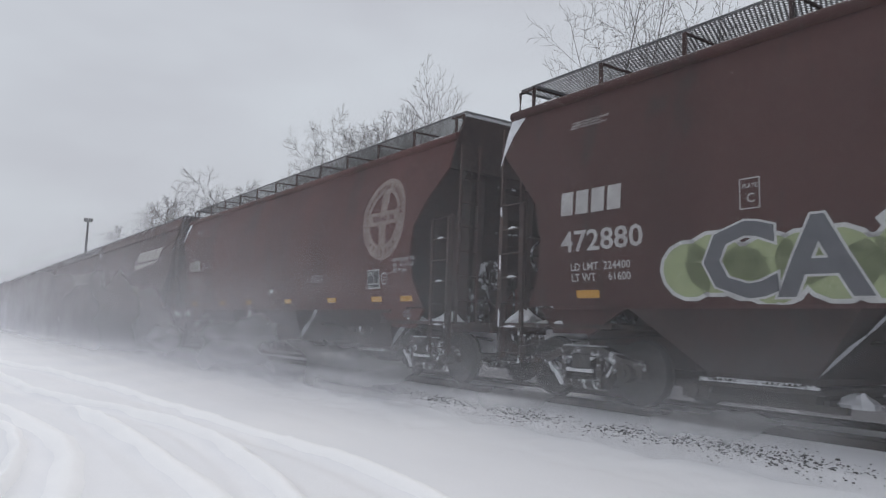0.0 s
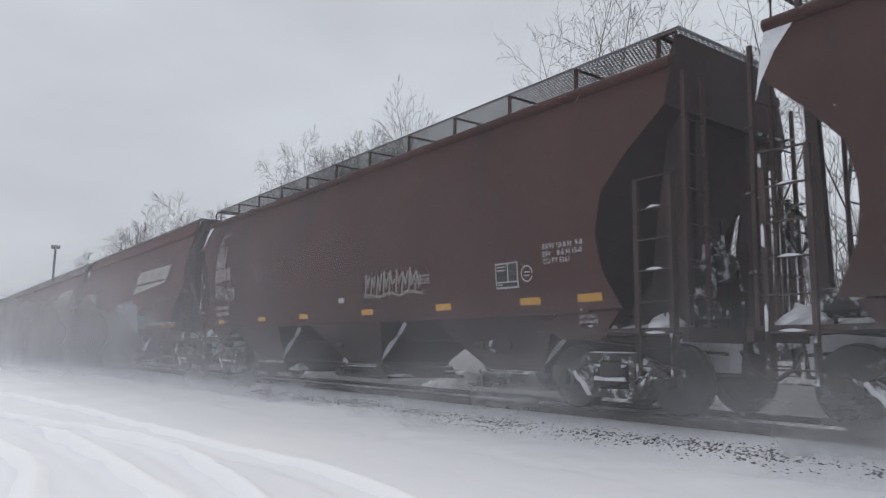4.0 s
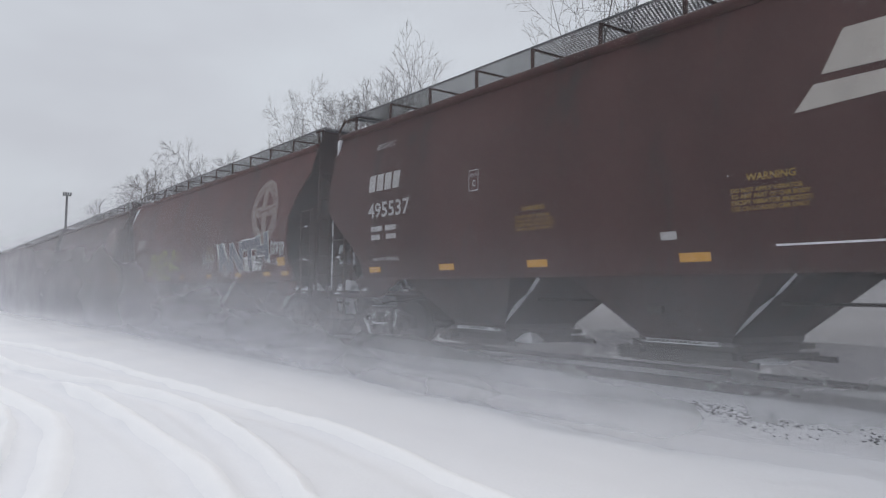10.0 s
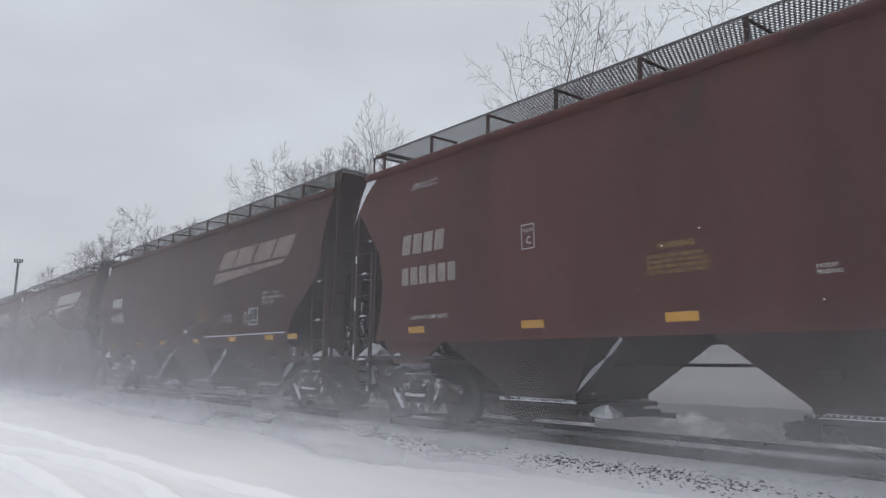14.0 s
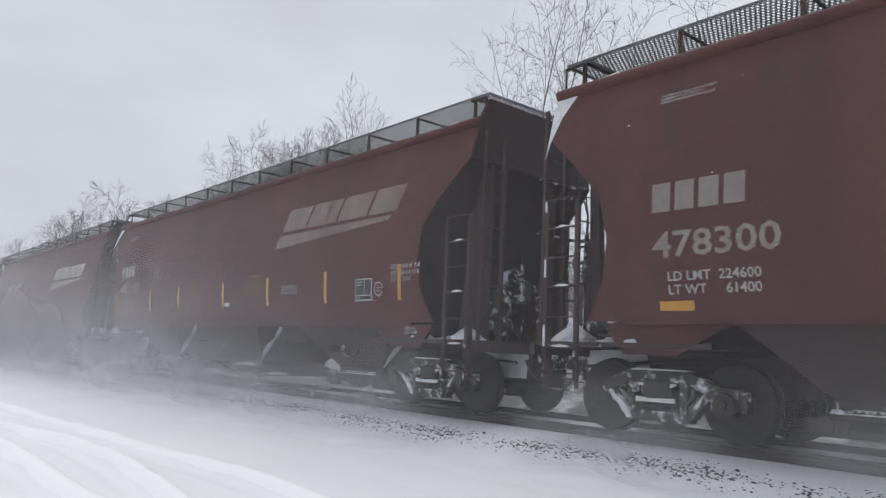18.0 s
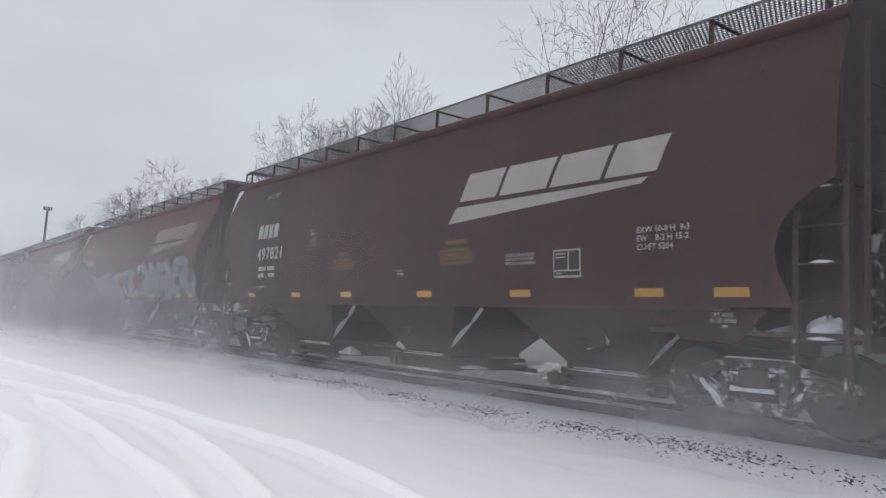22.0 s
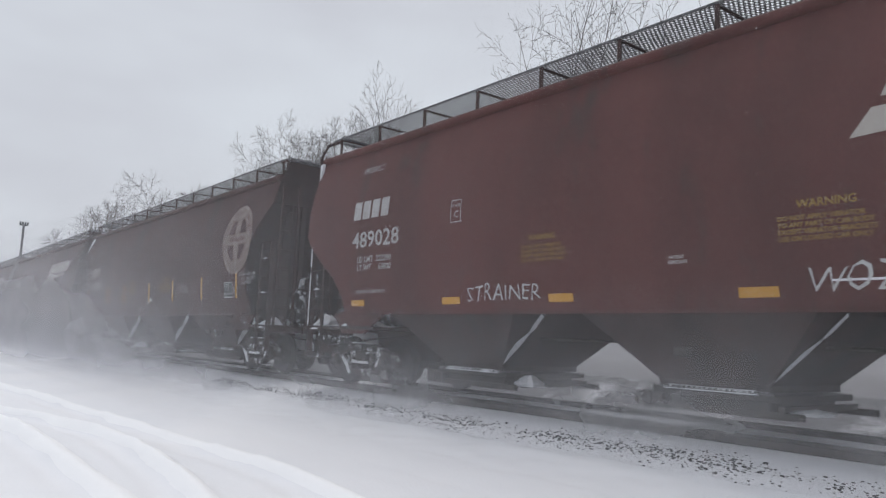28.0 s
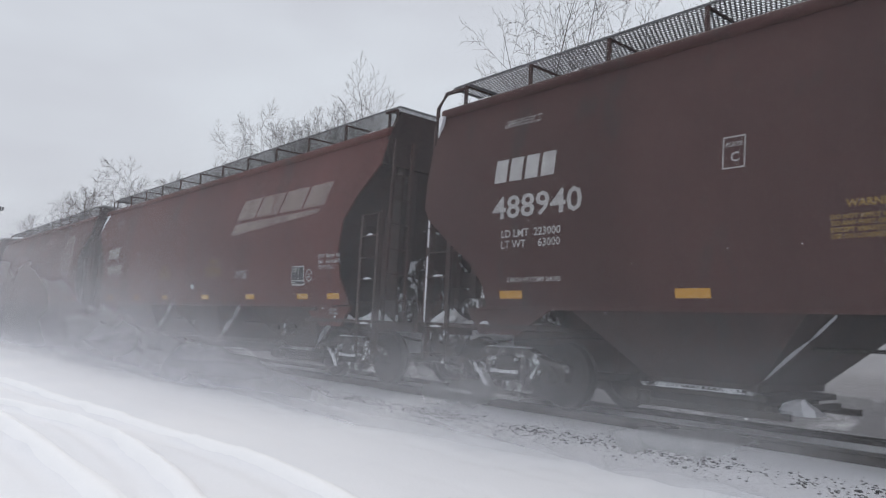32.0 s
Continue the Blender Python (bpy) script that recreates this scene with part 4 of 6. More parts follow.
# number, emblem, shape of the ends, emblem worn, small differences
CARS = [("472880", "bar", "round", 0, "bubble"), ("478450", "round", "round", 1, ""), ("498317", "bar", "angle", 0, "tag"), ("490295", "bar", "angle", 0, "tile"),
        ("", "round", "round", 0, "white"), ("479658", "none", "round", 1, "scratch"), ("495031", "bar", "angle", 0, "throw"), ("482637", "bar", "round", 0, ""),
        ("477506", "bar", "angle", 0, "blue"), ("478619", "round", "round", 1, "tile"), ("483210", "bar", "round", 1, ""), ("495537", "bar", "angle", 0, ""),
        ("481062", "round", "round", 1, "both"), ("", "round", "round", 1, "tile"), ("479642", "round", "round", 1, "faint"), ("", "bar", "round", 1, ""),
        ("", "bar", "angle", 1, ""), ("489673", "bar", "angle", 0, "homey"), ("489670", "bar", "angle", 0, "homey"), ("478300", "round", "round", 1, ""),
        ("483103", "bar", "round", 1, "strips"), ("486046", "bar", "angle", 0, ""), ("476678", "round", "round", 0, "tile"), ("477251", "bar", "angle", 0, "paw"),
        ("497821", "bar", "bite", 0, ""), ("482527", "bar", "round", 1, "wide"), ("486048", "bar", "angle", 0, ""), ("", "bar", "round", 1, "tile"),
        ("488043", "bar", "angle", 0, ""), ("496393", "bar", "bite", 0, ""), ("489028", "bar", "angle", 0, "strainer"), ("", "round", "round", 1, "strips"),
        ("497951", "bar", "bite", 0, ""), ("498088", "bar", "bite", 0, ""), ("488940", "bar", "angle", 1, ""), ("", "bar", "round", 1, ""),
        ("", "round", "round", 1, ""), ("", "bar", "angle", 1, ""), ("", "bar", "round", 1, ""), ("", "bar", "angle", 1, ""), ("", "bar", "round", 1, ""), ("", "round", "round", 1, "")]
# length of the front, places of the bays and of the leading truck
BUILDS = {"long": (0.25, (-4.3, 0.45, 5.2), 7.45), "middle": (0.12, (-4.45, 0.2, 4.9), 7.34), "short": (-0.32, (-4.0, 0.3, 4.6), 6.98), "compact": (-0.6, (-4.1, 0.15, 4.35), 6.75), "stubby": (-1.0, (-4.2, -0.1, 3.95), 6.4)}
COMPACT = {8, 23}
STUBBY = {2, 6, 17, 18}
SHORT = {3, 8, 11, 16, 23, 24, 29, 30, 32, 33, 34, 37, 39}
MIDDLE = {21, 26, 28}
# wagons that are browner with dirt
DIRTY = {0, 2, 3, 4, 5, 11, 13, 14, 16, 17, 34, 24, 27, 29, 31, 32, 33}


def build_of(n):
    return "stubby" if n in STUBBY else "compact" if n in COMPACT else "short" if n in SHORT else ("middle" if n in MIDDLE else "long")


TEMPLATE = {(k, b): build_car(k, *BUILDS[b]) for k, b in sorted({(c[2], build_of(n)) for n, c in enumerate(CARS)})}


# ---- lettering and paint on the sides
def flat_decal(polys, material, name, parent, label="", lift=0.006):
    """Flat shapes given by outlines in x and z, laid on the bulging near side."""
    bm = bmesh.new()
    for poly in polys:
        bm.faces.new([bm.verts.new((x, 0, z)) for x, z in poly])
    return lay(bm, material, name, parent, label, lift)


def lay(bm, material, name, parent, label="", lift=0.006):
    for z, _ in SIDE[1:-1]:
        bmesh.ops.bisect_plane(bm, geom=bm.verts[:] + bm.edges[:] + bm.faces[:], plane_co=(0, 0, z), plane_no=(0, 0, 1))
    for v in bm.verts:
        v.co.y = -side_y(v.co.z) - lift
    for f in bm.faces:
        f.normal_update()
        if f.normal.y > 0:
            f.normal_flip()
    me = bpy.data.meshes.new(name)
    bm.to_mesh(me)
    bm.free()
    me.materials.append(material)
    return part(name, me, material, parent, label) if parent is not None else me


def words(text, x, z, height, material, name, parent, label="", wide=1.0, lift=0.006, bold=0.0, wobble=0.0):
    """Painted words in the built-in font, their lower left corner at x, z."""
    cu = bpy.data.curves.new("words", "FONT")
    cu.body, cu.size, cu.resolution_u, cu.offset = text, height / 0.72, 2, bold or height * 0.022
    ob = bpy.data.objects.new("words", cu)
    scene.collection.objects.link(ob)
    me = ob.to_mesh()
    bm = bmesh.new()
    bm.from_mesh(me)
    ob.to_mesh_clear()
    bpy.data.objects.remove(ob)
    bpy.data.curves.remove(cu)
    for v in bm.verts:
        a, b = v.co.x * wide, v.co.y
        if wobble:
            a, b = a + wobble * noise.noise(Vector((a * 5, b * 7, 1))) + 0.12 * b, b * (1 + 0.25 * noise.noise(Vector((a * 2.5, 0, 4)))) + wobble * noise.noise(Vector((a * 6, b * 5, 8)))
        v.co = (x + a, 0, z + b)
    return lay(bm, material, name, parent, label, lift)


def slab(x0, x1, z0, z1, slant=0.0):
    return [(x0, z0), (x1, z0), (x1 + slant * (z1 - z0), z1), (x0 + slant * (z1 - z0), z1)]


def rows_of_bars(x, z, w, n, h, gap, rng):
    return [slab(x + rng.uniform(0, 0.04), x + w * rng.uniform(0.8, 1.0), z - k * (h + gap) - h, z - k * (h + gap)) for k in range(n)]


def ring(cx, cz, r0, r1, n=40, a0=0.0, a1=2 * math.pi):
    return [[(cx + r * math.cos(a), cz + r * math.sin(a)) for r, a in ((r0, p), (r1, p), (r1, q), (r0, q))] for p, q in ((a0 + (a1 - a0) * k / n, a0 + (a1 - a0) * (k + 1) / n) for k in range(n))]


def swoosh_logo():
    """The large slanting emblem as plain slabs over a tapering bar."""
    p = []
    x = 2.80
    for w in (0.98, 1.10, 1.02, 0.92):
        p.append(slab(x, x + w - 0.08, 3.34, 3.80, 0.42))
        x += w
    p.append([(2.52, 2.98), (6.52, 3.20), (6.62, 3.28), (2.72, 3.25)])
    return p


def round_logo():
    """Pale ring with a pale cross in it."""
    p = ring(6.2, 3.2, 0.56, 0.86, 48)
    return p + [slab(6.06, 6.34, 2.62, 3.07), slab(6.06, 6.34, 3.35, 3.78), slab(5.62, 6.78, 3.07, 3.35)]


def round_logo_lines():
    """The ring's and the cross's lettering as plain dark bars."""
    rng = random.Random(4)
    p = []
    for a0, a1, n in ((2.95, 0.05, 19), (3.85, 5.55, 7)):
        for k in range(n):
            a = a0 + (a1 - a0) * (k + 0.5) / n
            if a0 < 3 and k in (10,):
                continue
            w = rng.uniform(0.035, 0.05)
            p += ring(6.2, 3.2, 0.64, 0.64 + rng.uniform(0.09, 0.15), 1, a - w, a - w * 0.2) + ring(6.2, 3.2, 0.64, 0.64 + rng.uniform(0.07, 0.1), 1, a + w * 0.2, a + w)
    for k in range(7):
        x = 5.78 + 0.12 * k + (0.06 if k > 4 else 0)
        p += [slab(x, x + 0.035, 3.15, 3.15 + rng.uniform(0.09, 0.14)), slab(x + 0.05, x + 0.085, 3.15, 3.15 + rng.uniform(0.07, 0.13))]
    return p


def scrawl(polylines, width, material, parent, label, lift=0.012):
    p = []
    for line in polylines:
        for (ax, az), (bx, bz) in zip(line, line[1:]):
            d = math.hypot(bx - ax, bz - az) or 1
            nx, nz = -(bz - az) / d * width / 2, (bx - ax) / d * width / 2
            ex, ez = (bx - ax) / d * width * 0.3, (bz - az) / d * width * 0.3
            p.append([(ax + nx - ex, az + nz - ez), (ax - nx - ex, az - nz - ez), (bx - nx + ex, bz - nz + ez), (bx + nx + ex, bz + nz + ez)])
    return tagged(flat_decal(p, material, "graffiti", parent, label, lift), kind="stuff")


def bubble_graffiti(x0, x1, z0, z1, n, fill, edge, parent, label, rng):
    """Fat spray-painted shapes: an edge colour with a fill on top."""
    outer, inner = [], []
    step = (x1 - x0) / n
    for k in range(n):
        cx = x0 + step * (k + 0.5)
        h = (z1 - z0) * rng.uniform(0.8, 1.0)
        lean = rng.uniform(-0.15, 0.2)
        base = [(-0.50, 0.05), (-0.30, 0.0), (-0.1, 0.14), (0.1, 0.02), (0.42, 0.0), (0.52, 0.2), (0.38, 0.45), (0.52, 0.7), (0.40, 0.95), (0.1, 1.0), (-0.05, 0.86), (-0.3, 1.0), (-0.48, 0.82), (-0.36, 0.5)]
        pts = [(a + rng.uniform(-0.05, 0.05), b) for a, b in base]
        outer.append([(cx + (a * 1.04 + lean * b) * step, z0 + b * h) for a, b in pts])
        inner.append([(cx + (a * 0.86 + lean * b) * step, z0 + (0.5 + (b - 0.5) * 0.86) * h) for a, b in pts])
    flat_decal(outer, edge, "graffiti_edge", parent, label, 0.012)
    flat_decal(inner, fill, "graffiti_fill", parent, "", 0.017)
    # thin dark strokes and pale glints inside the fat shapes
    for paint, wide, lift in ((SPRAY["black"], 0.03, 0.022), (edge, 0.035, 0.025)):
        lines = []
        for k in range(n):
            cx, h = x0 + step * (k + 0.5), z1 - z0
            for q in range(2):
                u = rng.uniform(-0.3, 0.2)
                lines.append([(cx + step * (u + dx), z0 + h * v) for dx, v in ((0.0, rng.uniform(0.12, 0.25)), (rng.uniform(-0.1, 0.15), 0.42), (rng.uniform(0.0, 0.2), 0.6), (rng.uniform(-0.1, 0.15), rng.uniform(0.72, 0.86)))])
        scrawl(lines, wide * min(1.0, step), paint, parent, "", lift)


FIXED = {}


def shared(name, polys, material, parent, label="", lift=0.006, place=None):
    """The same painted shapes on many cars: one mesh."""
    key = (name, material.name)
    if key not in FIXED:
        FIXED[key] = flat_decal(polys() if callable(polys) else polys, material, name, None, "", lift)
    return part(name, FIXED[key], material, parent, label, False, place)


# where the number stands (x, z), and how far the emblem is off its usual place
NUMBER_AT = {0: (-6.95, 2.16), 1: (-7.0, 2.15), 2: (-6.65, 2.35), 3: (-6.15, 2.16), 5: (-6.9, 2.16), 6: (-6.5, 2.36), 7: (-6.85, 2.32), 8: (-6.65, 2.67), 10: (-6.85, 2.33), 11: (-6.7, 2.59),
             12: (-6.95, 2.2), 14: (-6.92, 2.1), 17: (-6.5, 2.27), 18: (-6.5, 2.28), 19: (-6.75, 2.11), 20: (-7.0, 2.29), 21: (-5.65, 2.41), 23: (-5.65, 2.44), 24: (-6.2, 2.43), 26: (-5.83, 2.68),
             28: (-6.0, 2.68), 29: (-6.57, 2.44), 30: (-6.7, 2.57), 32: (-6.58, 2.45), 33: (-6.62, 2.44), 34: (-6.88, 2.63)}
# where the stencil table stands, and how far off it the round stencil is
TABLE_AT = {17: (6.15, 1.72), 25: (6.3, 1.8), 2: (4.08, 1.9), 6: (4.07, 1.66), 7: (6.2, 1.74), 8: (5.03, 2.08), 21: (5.67, 1.85), 22: (5.4, 1.77), 24: (4.47, 1.76), 26: (4.8, 2.0)}
RING_AT = {26: 1.45}
DIMS_AT = {6: -0.55, 8: -0.57, 21: -0.1, 24: 0.3, 22: -0.45, 26: -0.27}
DIMS_OWN = {8: ("EW  8-1      H 15-1\nEXW 10-8  EXW H 9-0\nCU FT 5200", 5.36, 2.52), 17: ("EXW  10-8   H  8-10\nEW     8-3    H 15-0\nCU FT  5200", 4.48, 2.08)}
PLATE_OFF = {7: (1.05, -0.2), 9: (0.3, 0), 11: (0.42, 0), 13: (0.28, 0), 14: (0.28, 0), 17: (-0.4, 0), 25: (0.65, -0.1), 29: (-0.75, 0), 33: (-0.4, 0), 34: (0.65, 0.05)}
EMBLEM_OFF = {10: (0.49, 0.12), 1: (0.39, 0), 2: (-1.13, 0.1), 3: (-0.85, -0.22), 6: (-1.14, -0.15), 7: (0.3, 0.0), 8: (-0.42, 0.15), 11: (-0.25, 0.05), 12: (0.04, 0), 13: (0.39, 0), 14: (0.41, 0), 15: (0.62, -0.05), 17: (-1.25, 0.1), 18: (-0.68, 0), 19: (0.76, 0), 20: (0.31, -0.05), 21: (0.23, -0.2), 22: (0.28, 0), 23: (-0.34, -0.1), 24: (-0.78, -0.26), 25: (0.45, 0.05), 26: (-0.0, 0.08), 29: (-0.37, -0.24), 30: (-0.3, 0), 31: (0.86, 0), 32: (-0.39, 0), 33: (-0.51, 0), 34: (-0.6, 0), 35: (0.32, 0)}
WEIGHTS = {"482637": "223500|62500", "483103": "223400|62600", "489670": "224900|61100", "489673": "224900|61100", "478300": "224600|61400", "478450": "224500|61500", "472880": "224400|61600", "486048": "223900|62100",
           "488043": "223300|62700", "498317": "224000|62000", "488940": "223000|63000", "489028": "222200|63800", "495031": "224900|61100"}


def letter(car, n):
    number, emblem, kind, worn, extra = CARS[n]
    rng = random.Random(100 + n)
    white, pale = (FADED if worn and kind == "round" else STENCIL), (LOGO_FADED if worn else LOGO)
    ex, ez = EMBLEM_OFF.get(n, (0.0, 0.0))
    if emblem == "bar":
        flat_decal([[(x + ex, z + ez) for x, z in q] for q in swoosh_logo()], pale, "emblem", car, "slanting pale emblem over a bar")
    elif emblem == "round":
        shared("emblem", round_logo, pale, car, "round pale emblem with a cross", place=pose(ex, 0, 0))
        shared("emblem_lines", round_logo_lines, PAINT, car, "", 0.010, pose(ex, 0, 0))["kind"] = "stuff"
    nx, nz = NUMBER_AT.get(n, (-6.8, 2.3))
    flat_decal([slab(nx + 0.30 * k, nx + 0.24 + 0.30 * k, nz + 0.53, nz + 0.87, 0.05) for k in range(4)], white, "reporting_mark", car, "short painted owner's mark")
    if number:
        words(number, nx, nz, 0.36 if build_of(n) == "middle" else 0.34 if n in (18, 20) else 0.325 if n == 34 else 0.30, white, "number", car, "painted number", 1.22)
        ld, lt = WEIGHTS.get(number, "|").split("|")
        if ld:
            tagged(words("LD LMT  " + ld + "\nLT WT     " + lt, nx + 0.18, nz - 0.28, 0.11, STENCIL, "weight_stencil", car, "stencilled load limits", 1.05), kind="stuff")
        else:
            flat_decal([slab(nx + 0.1, nx + 0.55, nz - 0.28, nz - 0.18), slab(nx + 0.65, nx + 1.05, nz - 0.28, nz - 0.18), slab(nx + 0.1, nx + 0.45, nz - 0.45, nz - 0.35), slab(nx + 0.68, nx + 1.05, nz - 0.45, nz - 0.35)], white, "weight_stencil", car, "stencilled weights")
    elif n < 36:
        flat_decal([slab(nx + 0.25 * k, nx + 0.19 + 0.25 * k, nz, nz + 0.3) for k in range(6)], FADED, "number", car, "worn-off number")
    # plate box, stencil table, dimensions and notices
    px, pz = nx + 3.05 + PLATE_OFF.get(n, (0, 0))[0], nz + (0.30 if kind == "round" else 0.20) + PLATE_OFF.get(n, (0, 0))[1]
    flat_decal([slab(px - 0.13, px + 0.13, pz + 0.345, pz + 0.36), slab(px - 0.13, px + 0.13, pz, pz + 0.015), slab(px - 0.13, px - 0.115, pz + 0.015, pz + 0.345), slab(px + 0.115, px + 0.13, pz + 0.015, pz + 0.345)], STENCIL, "plate_box", car, "white-lined box")
    words("PLATE", px - 0.095, pz + 0.245, 0.05, STENCIL, "plate_word", car)
    words("C", px - 0.04, pz + 0.075, 0.11, STENCIL, "plate_letter", car)
    tx, tz = TABLE_AT.get(n, (5.85 + ex, 1.76) if kind == "round" else (5.05 + ex, 1.85))
    if n < 38:
        flat_decal([slab(tx - 0.26, tx + 0.26, tz, tz + 0.40)], STENCIL, "stencil_table", car, "black and white stencil table")
        flat_decal([slab(tx - 0.235, tx + 0.02, tz + 0.11, tz + 0.375), slab(tx + 0.045, tx + 0.235, tz + 0.11, tz + 0.375), slab(tx - 0.235, tx + 0.235, tz + 0.03, tz + 0.09)], BLACK, "table_fields", car, "", 0.010)
        flat_decal([slab(tx - 0.2, tx - 0.02, tz + 0.325 - 0.05 * k, tz + 0.345 - 0.05 * k) for k in range(2)] + [slab(tx - 0.2, tx - 0.1, tz + 0.05, tz + 0.07)], STENCIL, "table_lines", car, "", 0.014)["kind"] = "stuff"
        if kind != "bite":
            cx = tx + RING_AT.get(n, 0.45 if kind == "round" else -0.43)
            flat_decal(ring(cx, tz + 0.2, 0.105, 0.13, 12, 0, 5.9), STENCIL, "round_stencil", car)
            flat_decal([slab(cx - 0.06, cx + 0.06, tz + 0.16, tz + 0.18), slab(cx - 0.06, cx + 0.06, tz + 0.21, tz + 0.23)], STENCIL, "round_stencil_lines", car)
    if "dims" not in FIXED:
        FIXED["dims"] = {"round": words("EXW 10-8 H  9-8\nEW    8-6 H 15-0\nCU FT 5161", 0.9, 2.28, 0.078, STENCIL, "dimensions", None), "bite": words("EXW 10-8 H  9-3\nEW    8-2 H 15-2\nCU FT 5204", 0.9, 2.3, 0.078, STENCIL, "dimensions", None), "angle": words("EW  8-1      H 15-0\nEXW 10-8  EXW H 9-2\nCU FT 5188", 0.9, 2.52, 0.078, STENCIL, "dimensions", None)}
        text = "DO NOT APPLY VIBRATOR\nTO ANY PART OF CAR BODY\nEXCEPT VIBRATOR BRACKETS\nUSE ON LOADED CAR ONLY"
        FIXED["warn"] = words("WARNING", 1.70, 2.37, 0.085, WARN, "warning_word", None)
        FIXED["warn2"] = words("WARNING", -2.05, 2.35, 0.075, WARN, "warning_word", None)
        FIXED["lines"] = words(text, 1.50, 2.25, 0.05, WARN, "warning_lines", None)
        FIXED["lines2"] = words(text, -2.20, 2.24, 0.045, WARN, "warning_lines", None)
        FIXED["notice"] = words("CLOSE HOPPER SLIDES\nAND ROOF HATCHES\nBEFORE CAR IS MOVED", 3.2, 2.1, 0.045, STENCIL, "notice", None)
        FIXED["shoes"] = words("2 INCH HF\nCOMP SHOES", 7.05, 2.12, 0.065, STENCIL, "brake_notice", None)
        FIXED["shoes_rear"] = words("2 INCH HF COMP SHOES", -6.6, 1.72, 0.065, STENCIL, "brake_notice", None)
        FIXED["tap"] = words("BRAKE CYLINDER\nPRESSURE TAP", 5.9, 1.75, 0.045, STENCIL, "brake_notice", None)
        FIXED["patent"] = words("PATENT\nPENDING", 0.2, 1.95, 0.042, STENCIL, "maker_notice", None)
        FIXED["jack"] = words("LIFT AND\nJACK HERE", 0, 1.27, 0.05, STENCIL, "jacking_notice", None)
        FIXED["owner"] = words("OWNERSHIP SUBJECT TO A SECURITY\nAGREEMENT FILED WITH THE\nSURFACE TRANSPORTATION BOARD", 0, 4.10, 0.031, STENCIL, "owner_notice", None)
    if n in DIMS_OWN:
        text, x, z = DIMS_OWN[n]
        words(text, x, z, 0.078, STENCIL, "dimensions", car, "stencilled dimensions")["kind"] = "stuff"
    else:
        part("dimensions", FIXED["dims"][kind], STENCIL, car, "stencilled dimensions", False, pose(tx + DIMS_AT.get(n, -0.1 if kind == "round" else -0.4), 0, 0))["kind"] = "stuff"
    if n == 17 or n % 4 != 1 and n != 22:
        for k in ("warn", "warn2", "lines", "lines2"):
            part(FIXED[k].name.split(".")[0], FIXED[k], WARN, car, "", False, pose(0.42 if kind == "round" and k.endswith("2") else 0, 0, 0))["kind"] = "stuff"
    for k in ("notice",) + (("shoes", "tap") if build_of(n) == "middle" else ()) + (("shoes_rear",) if NUMBER_AT.get(n, (0, 3.0))[1] > 2.25 else ()) + (("patent",) if n % 3 == 0 else ()):
        part(FIXED[k].name.split(".")[0], FIXED[k], STENCIL, car)["kind"] = "stuff"
    part("owner_notice", FIXED["owner"], STENCIL, car, "small painted notice", False, pose(nx + 0.02, 0, 0))["kind"] = "stuff"
    part("jacking_notice", FIXED["jack"], STENCIL, car, "small lifting notice", False, pose(6.95 + BUILDS[build_of(n)][0], 0.07, 0))["kind"] = "stuff"
    if n % 3:
        shared("small_card", [slab(0.5, 0.74, 1.77, 1.87)], STENCIL, car, "small white routing card")
    if n in (2, 6):
        # these two are closed up to the walkway by a sloping roof sheet and have a deep end wall
        q = BUILDS[build_of(n)][0]
        part("end_wall", Shape().loft([[(x + q, y, z) for y, z in ((-0.9, 1.3), (1.2, 1.3), (1.5, 2.6), (1.5, 4.0), (1.24, 4.62), (1.10, 5.0), (-1.06, 5.0), (-1.2, 4.62), (-1.42, 4.0), (-1.42, 2.75))] for x in (8.46, 8.92)]), SHADED_BROWN, car, "deep end wall in darkened paint")
        for e in (-1, 1):
            part("roof_skirt", Shape().loft([[(x, e * 1.30, 4.60), (x, e * 1.185, 5.02), (x, e * 1.165, 5.02), (x, e * 1.27, 4.60)] for x in (-8.44, 8.44 + BUILDS[build_of(n)][0])]), PAINT, car, "sloping sheet below the walkway")
    # reflectors along the sill
    if "reflector" not in FIXED:
        FIXED["reflector"] = flat_decal([slab(-0.22, 0.22, 1.49, 1.60)], YELLOW, "reflector", None)
        FIXED["high"] = flat_decal([slab(-0.24, 0.24, 1.80, 1.92)], YELLOW, "reflector", None)
        FIXED["tall"] = flat_decal([slab(-0.05, 0.05, 1.75, 2.35)], YELLOW, "reflector", None)
    if extra == "strips":
        for x in (-7.3, -4.4, -2.3, 0.4, 2.6, 4.9, 7.2):
            part("reflector", FIXED["tall"], YELLOW, car, "upright yellow reflector strip", False, pose(x, -0.004, 0))
    elif extra == "homey":
        for x in (-4.55, -1.85, 0.80, 3.65, 5.9):
            part("reflector", FIXED["high"], YELLOW, car, "yellow reflector strip", False, pose(x, -0.004, 0))
        flat_decal([slab(-7.27, -6.8, 1.83, 2.05)], YELLOW, "yellow_tile", car, "yellow square of reflecting paint")
    else:
        shift = 0.35 * math.sin(n * 1.7)
        for x in {7: (-6.38, -5.94, -2.0, 1.4, 4.6, 6.9), 23: (-3.9, -1.2, 1.15, 4.05, 6.2, 6.75)}.get(n, (-6.5, -3.95, -1.6, 1.2, 3.7, 6.1, 7.25)):
            part("reflector", FIXED["reflector"], YELLOW, car, "yellow reflector strip", False, pose(x + (shift if abs(x) < 6 and n not in (7, 23) else 0) + BUILDS[build_of(n)][0] * (x + REAR) / 17, -0.004, 0))
